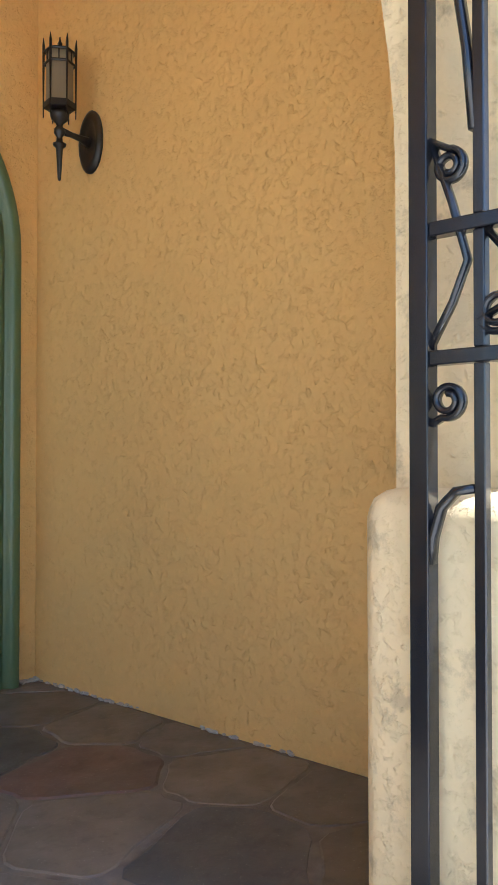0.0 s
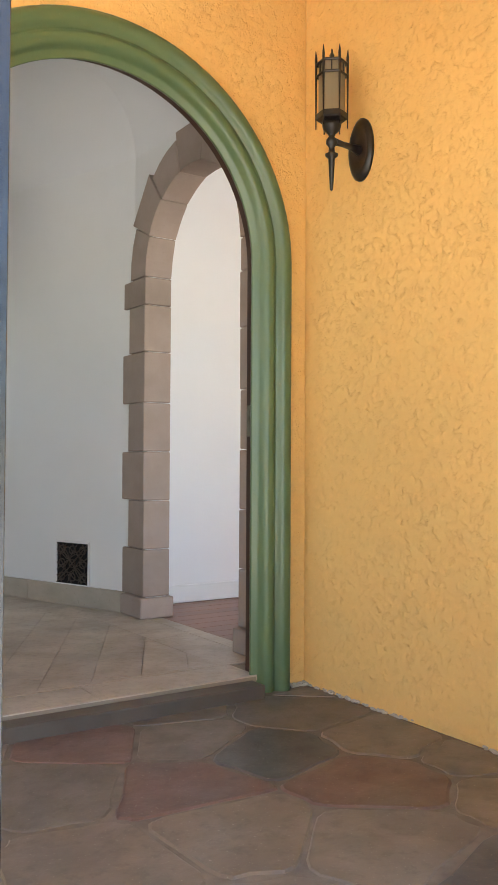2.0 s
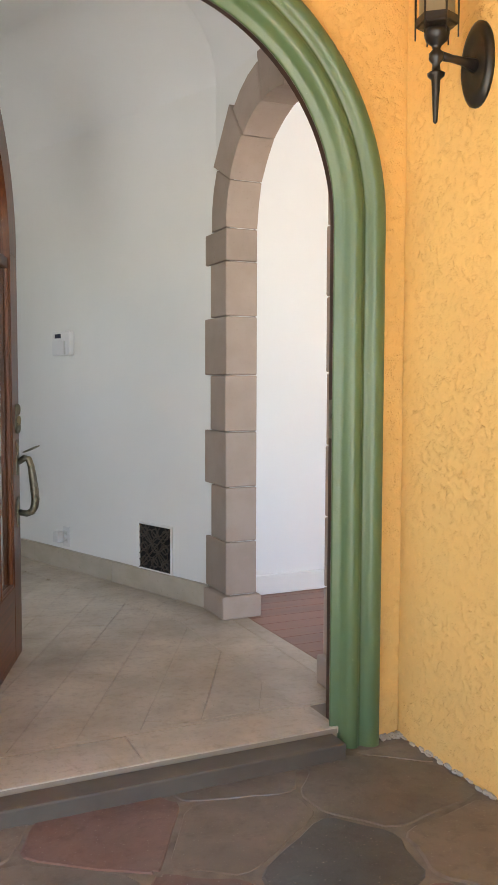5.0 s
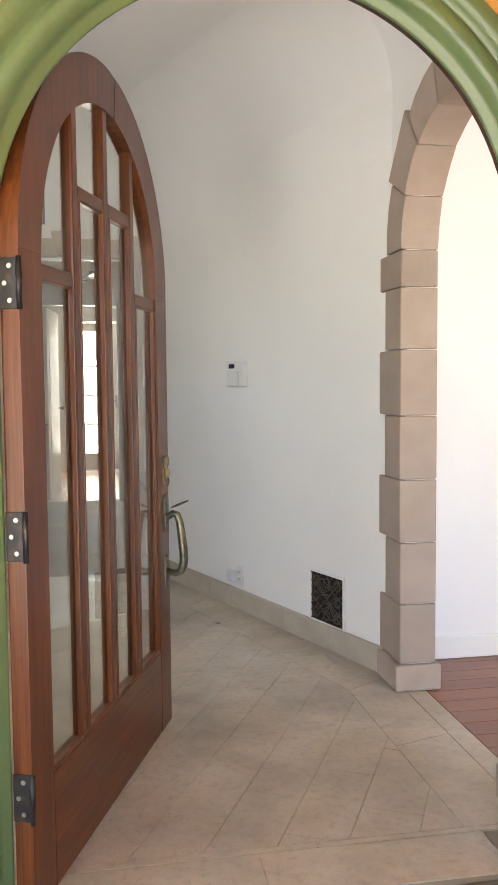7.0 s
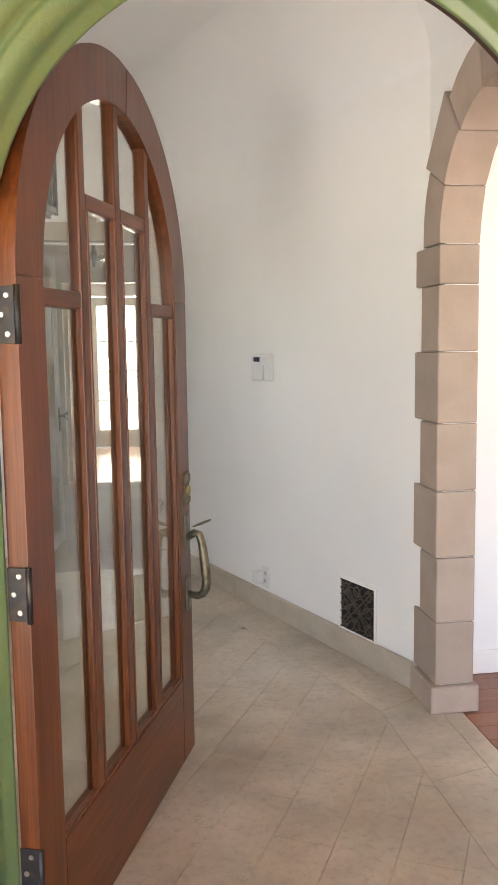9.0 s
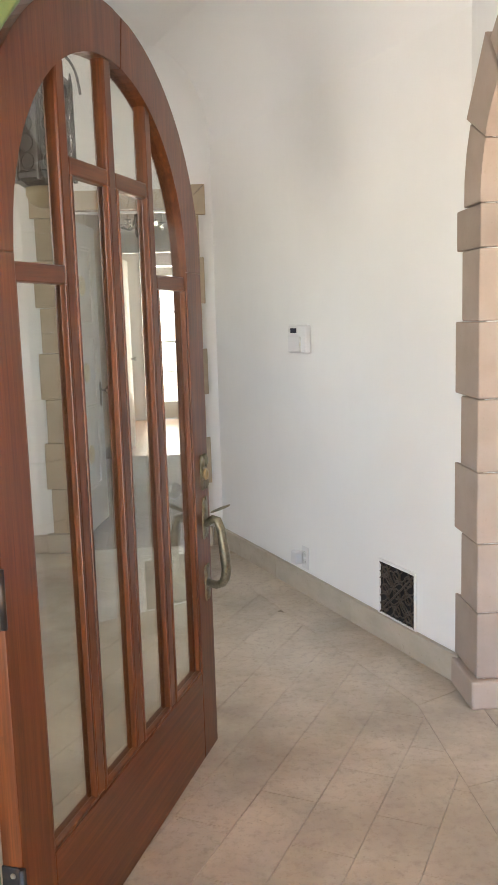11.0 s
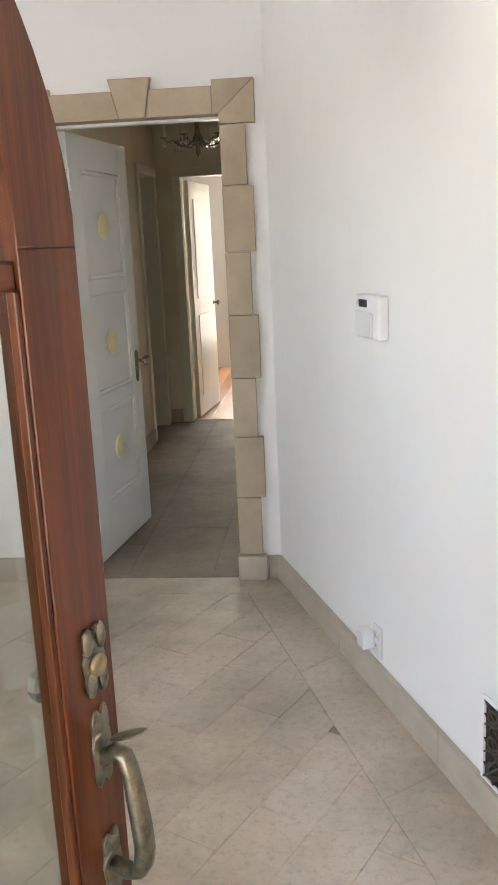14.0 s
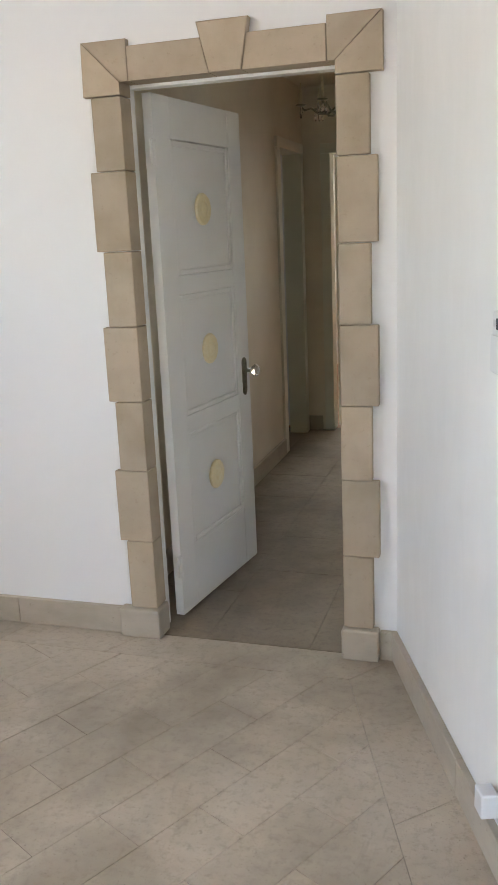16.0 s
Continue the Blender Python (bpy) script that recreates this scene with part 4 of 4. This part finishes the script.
bar((0, -GB / 2, -0.05), (GB, GB / 2, GH), "stile")
bar((GW - GB, -GB / 2, -0.05), (GW, GB / 2, GH), "stile")
for z in (0.02, 0.958, 1.152, GH - 0.04):
    bar((GB + 0.0005, -0.012, z), (GW - GB - 0.0005, 0.012, z + 0.022), "rail")
STEP = (GW - GB) / 8
for i in range(1, 8):
    u = GB / 2 + STEP * i
    bar((u - 0.009, -0.009, 0.0425), (u + 0.009, 0.009, 0.9575), "bar")
    bar((u - 0.009, -0.009, 0.9805), (u + 0.009, 0.009, 1.1515), "bar")
    bar((u - 0.009, -0.009, 1.1745), (u + 0.009, 0.009, GH - 0.041), "bar")
for i in range(0, 8, 2):
    u = GB / 2 + STEP * i
    # curls above, between and below the rails, and crossed straps over two spaces
    curl(u + 0.046, 1.255, 0.026, 90, -1, [(u + 0.014, 1.30), (u + 0.03, 1.29)])
    curl(u + STEP + 0.026, 1.03, 0.032, 200, 1, [(u + STEP + 0.01, 1.15), (u + STEP + 0.05, 1.10), (u + STEP + 0.062, 1.05)] if i == 0 else ())
    curl(u + 0.042, 0.905, 0.027, 250, 1, [(u + 0.014, 0.87)])
    flat_bar([(u + 0.012, 0.985), (u + 0.05, 1.05), (u + 0.075, 1.11), (u + 0.05, 1.2), (u + 0.016, 1.30)], "strap")
    flat_bar([(u + STEP - 0.01, 1.30), (u + STEP - 0.02, 1.42), (u + 0.055, 1.56), (u + 0.03, 1.75), (u + 0.02, 1.95)], "strap", 0.008)
    flat_bar([(u + 0.012, 0.66), (u + 0.016, 0.70), (u + 0.03, 0.745), (u + 0.055, 0.77), (u + STEP - 0.01, 0.775)], "strap", 0.008)
GATE2 = pose(-0.776, 0.80, PORCH_Z + 0.03, 0, 0, math.degrees(math.atan2(0.30, 0.75)))
gate2 = thing("iron_gate", "glossy black wrought iron gate leaf with a lock, ajar", "gate", m=GATE2)
G2 = 0.845
bar((0, -0.016, -0.05), (0.032, 0.016, GH), "stile", gate2)
bar((G2 - 0.036, -0.018, -0.05), (G2, 0.018, GH), "stile", gate2)
for z in (0.02, GH - 0.04):
    bar((0.0325, -0.012, z), (G2 - 0.0365, 0.012, z + 0.024), "rail", gate2)
for i in range(1, 7):
    u = 0.016 + (G2 - 0.032) * i / 7
    bar((u - 0.009, -0.009, 0.045), (u + 0.009, 0.009, GH - 0.041), "bar", gate2)
part("lock_box", box((G2 - 0.065, -0.02, 0.70), (G2 - 0.0365, 0.02, 0.79), 0.003), IRON, gate2, "scuffed black lock box")
# ---- hanging foyer lantern ----
pend = thing("hanging_lantern", "dark wrought iron hanging lantern with an amber glass bowl", "ceiling lamp", m=pose(0.185, 4.95, 1.97))
part("canopy", lathe([(0.06, 0.88), (0.055, 0.87), (0.02, 0.87), (0.006, 0.865)], None, 18), IRON, pend, smooth=True)
for i in range(10):
    zc = 0.85 - 0.036 * i
    part("chain_link", tube([(0.011 * math.cos(t_) * (i % 2), 0.011 * math.cos(t_) * (1 - i % 2), zc + 0.023 * math.sin(t_)) for t_ in (2 * math.pi * n / 12 for n in range(13))], 0.003, sides=5), IRON, pend)
part("crown", lathe([(0.004, 0.52), (0.02, 0.50), (0.012, 0.47), (0.03, 0.44), (0.10, 0.40), (0.125, 0.375), (0.125, 0.36), (0.05, 0.36)], None, 8), IRON, pend)
lcage = part("cage", lathe([(0.118, 0.03), (0.128, 0.02), (0.128, 0.0), (0.10, -0.01), (0.07, -0.03)], None, 8), IRON, pend)
for i in range(8):
    t_ = 2 * math.pi * i / 8
    c_, s_ = math.cos(t_), math.sin(t_)
    part("post", tube([(0.124 * c_, 0.124 * s_, -0.01), (0.124 * c_, 0.124 * s_, 0.37), (0.124 * c_, 0.124 * s_, 0.41)], 0.009, sides=6, taper=[0.009, 0.009, 0.003]), IRON, lcage)
    t2 = t_ + math.pi / 8
    c2, s2 = math.cos(t2) * 0.117, math.sin(t2) * 0.117
    for z in (0.06, 0.13, 0.20, 0.27, 0.33):
        part("tracery", tube([(c2 - 0.028 * math.sin(t2) * math.cos(w_), s2 + 0.028 * math.cos(t2) * math.cos(w_), z + 0.032 * math.sin(w_)) for w_ in (2 * math.pi * n / 12 for n in range(13))], 0.0045, sides=5), IRON, lcage)
    if i % 2 == 0:
        part("scroll", tube([((0.03 + 0.13 * f + 0.03 * math.sin(f * 3.1)) * c_, (0.03 + 0.13 * f + 0.03 * math.sin(f * 3.1)) * s_, 0.50 - 0.17 * f * f) for f in (n / 10 for n in range(11))], 0.006, sides=6), IRON, pend, smooth=True)
part("panels", lathe([(0.110, 0.02), (0.110, 0.36), (0.09, 0.361)], None, 8), IRON, pend, "dark pierced metal panels")
part("bowl", lathe([(0.075, -0.025), (0.078, -0.05), (0.06, -0.085), (0.03, -0.10), (0.002, -0.104)], None, 16), LANTERN_GLASS, pend, "amber glass bowl", True)

# ---- hall chandelier ----
chandelier = thing("chandelier", "small dark bronze candle chandelier with glass drops", "chandelier", m=pose(0.34, 8.6, 2.50))
part("canopy", lathe([(0.055, 0.05), (0.055, 0), (0.05, -0.012), (0.02, -0.025), (0.008, -0.03)], None, 16), BRONZE, chandelier, smooth=True)
part("stem", lathe([(0.006, -0.03), (0.006, -0.14), (0.018, -0.16), (0.026, -0.19), (0.012, -0.23), (0.02, -0.27), (0.034, -0.30), (0.028, -0.335), (0.012, -0.36), (0.016, -0.39), (0.003, -0.42)], None, 14), BRONZE, chandelier, smooth=True)
for i in range(6):
    a = radians(60 * i + 15)
    ca, sa = math.cos(a), math.sin(a)
    arm = part("arm", tube([(0.02 * ca, 0.02 * sa, -0.31), (0.07 * ca, 0.07 * sa, -0.352), (0.12 * ca, 0.12 * sa, -0.345), (0.16 * ca, 0.16 * sa, -0.315), (0.195 * ca, 0.195 * sa, -0.325), (0.215 * ca, 0.215 * sa, -0.305)], 0.006, sides=8), BRONZE, chandelier, smooth=True)
    m_ = pose(0.215 * ca, 0.215 * sa, -0.305)
    part("bobeche", lathe([(0.006, 0), (0.028, 0.006), (0.03, 0.01), (0.012, 0.012)], m_, 14), BRONZE, arm, smooth=True)
    part("candle", lathe([(0.009, 0.012), (0.009, 0.085), (0.003, 0.088), (0.006, 0.1), (0.002, 0.12)], m_, 10), CANDLE, arm, "cream candle sleeve", True)
    for dx in (-0.024, 0.0, 0.024):
        d = m_ @ pose(dx * sa, -dx * ca, -0.035)
        part("drop", lathe([(0.001, 0.034), (0.004, 0.026), (0.010, 0.0), (0.006, -0.016), (0.001, -0.024)], d, 6), CRYSTAL, arm, "clear glass drop")

# ---- hall doors and the far room ----
bath = thing("bathroom", "dark bathroom walled in green tile", "room", "", "structure")
part("wall", box((-1.9, 9.2, -0.1), (-1.8, 10.6, 2.5)), GREENTILE, bath)
part("wall", box((-1.8, 10.45, -0.1), (-0.39, 10.55, 2.5)), GREENTILE, bath)
part("wall", box((-1.8, 9.2, -0.1), (-0.39, 9.28, 2.5)), GREENTILE, bath)
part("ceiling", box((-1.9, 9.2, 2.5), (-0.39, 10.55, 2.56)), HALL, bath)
part("floor", box((-1.9, 9.2, -0.12), (-0.385, 10.55, -0.006)), GREENTILE, bath)


def door_trim(name, lo0, hi0, lo1, hi1, lo2, hi2, mat):
    t_ = thing(name, "cream painted door casing in the hall", "door frame", "", "structure")
    part("jamb", box(lo0, hi0, 0.004), mat, t_)
    part("jamb", box(lo1, hi1, 0.004), mat, t_)
    part("head", box(lo2, hi2, 0.004), mat, t_)


x0, x1 = HALL_L - 0.12, HALL_L + 0.018
door_trim("trim_bathroom_door", (x0, BD_A - 0.07, 0), (x1, BD_A + 0.012, 2.08), (x0, BD_B - 0.012, 0), (x1, BD_B + 0.07, 2.08), (x0, BD_A - 0.07, 2.081), (x1 + 0.002, BD_B + 0.07, 2.15), CREAM)
y0, y1 = HALL_END - 0.018, HALL_END + 0.125
door_trim("trim_end_door", (ED_A - 0.06, y0, 0), (ED_A + 0.012, y1, 2.08), (ED_B - 0.012, y0, 0), (ED_B + 0.06, y1, 2.08), (ED_A - 0.06, y0 - 0.002, 2.081), (ED_B + 0.06, y1, 2.15), CREAM)


def glazed_door(name, m, w, h, label):
    """A door with one tall glazed panel above a low solid one."""
    d = thing(name, label, "door", m=m)
    part("stile", prism([(0, 0), (0.1, 0), (0.1, h), (0, h)], leaf, 0, 0.04, bevel=0.003), CREAM, d)
    part("stile", prism([(w - 0.1, 0), (w, 0), (w, h), (w - 0.1, h)], leaf, 0, 0.04, bevel=0.003), CREAM, d)
    part("bottom_rail", prism([(0.1005, 0), (w - 0.1005, 0), (w - 0.1005, 0.24), (0.1005, 0.24)], leaf, 0.0005, 0.0395, bevel=0.003), CREAM, d)
    part("top_rail", prism([(0.1005, h - 0.12), (w - 0.1005, h - 0.12), (w - 0.1005, h), (0.1005, h)], leaf, 0.0005, 0.0395, bevel=0.003), CREAM, d)
    zz = [0.24, 0.66, 1.08, 1.5, h - 0.12]
    for za, zb in zip(zz, zz[1:]):
        p = part("pane", prism([(0.098, za), (w - 0.098, za), (w - 0.098, zb), (0.098, zb)], leaf, 0.018, 0.022), GLASS, d)
        p.visible_shadow = False
    for z in zz[1:-1]:
        part("muntin", prism([(0.1005, z - 0.012), (w - 0.1005, z - 0.012), (w - 0.1005, z + 0.012), (0.1005, z + 0.012)], leaf, 0.008, 0.0175, bevel=0.002), CREAM, d)
    lev = part("handle_plate", prism([(w - 0.07, 0.9), (w - 0.035, 0.9), (w - 0.035, 1.08), (w - 0.07, 1.08)], leaf, -0.006, 0, bevel=0.002), BRONZE, d, "dark metal plate")
    part("lever", tube([(w - 0.052, -0.005, 1.0), (w - 0.052, -0.05, 1.0), (w - 0.14, -0.052, 0.995)], 0.009, sides=8), BRONZE, lev, smooth=True)
    return d


glazed_door("garden_door", pose(FR_A + 0.01, 13.55, 0.012), FR_B - FR_A - 0.02, 2.12, "cream glazed garden door bright with daylight")
open_leaf = thing("bedroom_door", "cream panelled door folded back into the far room", "door", m=pose(ED_A + 0.016, HALL_END + 0.13, 0.012, 0, 0, 84))
part("leaf", prism([(0, 0), (0.78, 0), (0.78, 2.05), (0, 2.05)], leaf, -0.04, 0, bevel=0.003), CREAM, open_leaf)
for z0, z1 in ((0.18, 0.9), (1.05, 1.9)):
    part("panel_moulding", prism([(0.13, z0), (0.65, z0), (0.65, z1), (0.13, z1)], leaf, -0.046, -0.0405, bevel=0.003), CREAM, open_leaf)
kp = part("knob", lathe([(0.02, 0), (0.008, 0.006), (0.008, 0.03), (0.024, 0.04), (0.024, 0.055), (0.001, 0.06)], pose(0.72, -0.04, 0.97, 90), 14), BRONZE, open_leaf, "dark bronze knob", True)

window = thing("added_window_1", "added unseen foyer window opening with white reveals", "window", "", "structure")
part("sill", box((-2.32, WA - 0.03, WS + 0.001), (-2.06, WB + 0.03, WS + 0.03), 0.005), WHITE, window)
window = thing("window_2", "adjoining room's window opening with white sill", "window", "", "structure")
part("sill", box((2.47, 0.93, 0.751), (4.33, 1.14, 0.78), 0.005), WHITE, window)

# ---- floor pieces ----
tiles = thing("foyer_floor", "worn travertine tiles laid diagonally with a border", "floor", "", "structure")
INNER = [(-2.1, 3.16), (1.522, 3.16), (1.511, 4.25), (0.755, 6.415), (-2.1, 6.42)]
TA = math.atan2(0.884, 0.463)
ca, sa, TW, TL = math.cos(TA), math.sin(TA), 0.1785, 0.42
for i in range(-22, 26):
    shift = TL * (0.5 if i % 2 else 0.0)
    for j in range(-14, 16):
        corners = [(j * TL + shift, i * TW), ((j + 1) * TL + shift, i * TW), ((j + 1) * TL + shift, (i + 1) * TW), (j * TL + shift, (i + 1) * TW)]
        poly = [(1.507 + u * ca - v * sa, 4.152 + u * sa + v * ca) for u, v in corners]
        for p, q in zip(INNER, INNER[1:] + INNER[:1]):
            poly = clip(poly, p, q)
            if len(poly) < 3:
                break
        if len(poly) >= 3 and area(poly) > 0.0015:
            slab_piece("tile", shrink(poly, 0.0007), -0.02, random.uniform(-0.0005, 0.0005), TILE, tiles, 0.0009)


def border(p, q, r, s, n):
    """A strip of n tiles in the quad p q r s, cut along p-q."""
    mix = lambda a, b_, f: (a[0] + (b_[0] - a[0]) * f, a[1] + (b_[1] - a[1]) * f)
    for i in range(n):
        f0, f1 = i / n, (i + 1) / n
        slab_piece("tile", shrink([mix(p, q, f0), mix(p, q, f1), mix(s, r, f1), mix(s, r, f0)], 0.0008), -0.02, random.uniform(-0.0006, 0.0006), TILE, tiles, 0.0009)


border((1.735, 4.38), (0.90, 6.60), (0.755, 6.415), (1.511, 4.25), 3)
border((1.735, 3.16), (1.735, 4.38), (1.511, 4.25), (1.522, 3.16), 2)
border((-2.1, 3.135), (1.735, 3.135), (1.735, 3.16), (-2.1, 3.16), 6)
border((DOOR_A - 0.025, 2.936), (DOOR_B + 0.025, 2.936), (DOOR_B + 0.025, 3.134), (DOOR_A - 0.025, 3.134), 2)
border((-2.1, 6.42), (0.755, 6.415), (0.90, 6.60), (-2.1, 6.60), 6)
slab_piece("tile", [(1.736, 3.2), (1.815, 3.2), (1.815, 4.3), (1.736, 4.3)], -0.02, 0.0, TILE, tiles, 0.0009)

hall_floor = thing("hall_floor", "dull worn travertine tiles, tone darkened for the dim hall", "floor", "", "structure")
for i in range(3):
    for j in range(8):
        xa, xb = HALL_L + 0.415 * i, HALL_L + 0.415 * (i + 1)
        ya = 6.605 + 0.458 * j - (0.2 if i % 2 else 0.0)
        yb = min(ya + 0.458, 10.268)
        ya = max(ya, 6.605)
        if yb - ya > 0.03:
            slab_piece("tile", shrink([(xa, ya), (xb, ya), (xb, yb), (xa, yb)], 0.0012), -0.02, random.uniform(-0.0006, 0.0006), HALLTILE_SHADED, hall_floor, 0.0015)

boards = thing("east_room_floor", "reddish brown varnished floorboards", "floor", "", "structure")
for j in range(34):
    ya = 0.96 + 0.107 * j
    cut = random.uniform(2.4, 4.2)
    for xa, xb in ((1.818, cut), (cut + 0.002, 4.9)):
        slab_piece("board", [(xa, ya), (xb, ya), (xb, ya + 0.1055), (xa, ya + 0.1055)], -0.02, -0.001, BOARDS, boards, 0.0015)
boards = thing("far_room_floor", "honey coloured wooden floorboards", "floor", "", "structure")
for j in range(30):
    xa = -1.5 + 0.133 * j
    slab_piece("board", [(xa, 10.272), (xa + 0.131, 10.272), (xa + 0.131, 13.5), (xa, 13.5)], -0.02, -0.001, OAK, boards, 0.0015)

# flagstones
flags = thing("porch_floor", "irregular grey, brown and red flagstones in cement", "floor", "", "structure")
random.seed(11)
# stones by the door, each with its own colour
GREY, BROWN, RED, SLATE = FLAGS
laid = {(1.32, 2.02): RED, (1.22, 2.36): SLATE, (0.86, 2.26): RED, (0.80, 2.74): RED, (0.84, 1.97): BROWN, (1.10, 1.72): GREY, (1.06, 2.60): BROWN,
        (0.58, 2.42): GREY, (0.50, 1.95): BROWN, (1.62, 2.28): BROWN, (1.55, 2.64): GREY, (1.60, 1.70): BROWN}
seeds = list(laid)
tries = 0
while len(seeds) < 60 and tries < 6000:
    tries += 1
    c = (random.uniform(-2.3, 1.8), random.uniform(0.6, 2.95))
    if all(math.hypot((c[0] - d[0]) * 0.82, (c[1] - d[1]) * 1.15) > 0.33 for d in seeds):
        seeds.append(c)
for c in seeds:
    poly = [(-2.29, 0.605), (WALL_X - 0.004, 0.605), (WALL_X - 0.004, 2.885), (-2.29, 2.885)]
    for d in seeds:
        if d is c or math.hypot(c[0] - d[0], c[1] - d[1]) > 1.3:
            continue
        mx, my = (c[0] + d[0]) / 2, (c[1] + d[1]) / 2
        vx, vy = d[0] - c[0], d[1] - c[1]
        poly = clip(poly, (mx, my), (mx - vy, my + vx))
        if len(poly) < 3:
            break
    poly = shrink(poly, 0.0045) if len(poly) >= 3 else []
    if len(poly) < 3 or area(poly) < 0.006:
        continue
    fine = []
    n = len(poly)
    for i in range(n):
        p, q, r_ = poly[i - 1], poly[i], poly[(i + 1) % n]
        cutp = [(q[0] + (p[0] - q[0]) * 0.16, q[1] + (p[1] - q[1]) * 0.16), (q[0] * 0.9 + (p[0] + r_[0]) * 0.05, q[1] * 0.9 + (p[1] + r_[1]) * 0.05), (q[0] + (r_[0] - q[0]) * 0.16, q[1] + (r_[1] - q[1]) * 0.16)]
        fine += cutp
        for f in (0.38, 0.62):
            x_, y_ = q[0] + (r_[0] - q[0]) * f, q[1] + (r_[1] - q[1]) * f
            nz = noise.noise((x_ * 7, y_ * 7, 0.5)) * 0.014
            d_ = max(1e-6, math.hypot(r_[0] - q[0], r_[1] - q[1]))
            fine.append((x_ - (r_[1] - q[1]) / d_ * (nz + 0.004), y_ + (r_[0] - q[0]) / d_ * (nz + 0.004)))
    b = bmesh.new()
    z1 = PORCH_Z + random.uniform(-0.001, 0.002)
    cx, cy = sum(p[0] for p in fine) / len(fine), sum(p[1] for p in fine) / len(fine)
    lo = [b.verts.new((x, y, PORCH_Z - 0.03)) for x, y in fine]
    mid = [b.verts.new((x, y, z1 - 0.004)) for x, y in fine]
    hi = [b.verts.new((cx + (x - cx) * 0.965, cy + (y - cy) * 0.965, z1)) for x, y in fine]
    for i in range(len(fine)):
        k2 = (i + 1) % len(fine)
        b.faces.new((lo[i], lo[k2], mid[k2], mid[i]))
        b.faces.new((mid[i], mid[k2], hi[k2], hi[i]))
    top = b.verts.new((cx, cy, z1))
    for i in range(len(fine)):
        b.faces.new((hi[i], hi[(i + 1) % len(fine)], top))
    part("flagstone", b, laid[c] if c in laid else random.choices(FLAGS, (4, 4, 1, 2))[0], flags)

crumbs = bmesh.new()
random.seed(5)
for n in range(150):
    if n < 105:
        y_ = random.uniform(0.95, 2.93)
        if noise.noise((y_ * 3, 0, 0)) < -0.05:
            continue
        c_ = Vector((WALL_X - random.uniform(0.0, 0.012), y_, PORCH_Z + random.uniform(0.0, 0.006)))
    else:
        c_ = Vector((random.uniform(1.71, WALL_X), 2.943 - random.uniform(0.0, 0.03), PORCH_Z + random.uniform(0.0, 0.008)))
    r_ = random.uniform(0.004, 0.011)
    made = bmesh.ops.create_icosphere(crumbs, subdivisions=1, radius=r_, matrix=Matrix.Translation(c_) @ Matrix.Diagonal((0.8, 1.6, 0.7, 1)))
    for v in made["verts"]:
        v.co += noise.noise_vector(v.co * 90) * 0.003
k = Mat("pale_mortar", (0.46, 0.42, 0.36), 0.9)
tagged(link("mortar_crumbs", crumbs, k.bump(k.noise(120, 3), 0.4, 0.002).done()), "pale crumbling mortar along the foot of the wall", "mortar", "", "stuff")
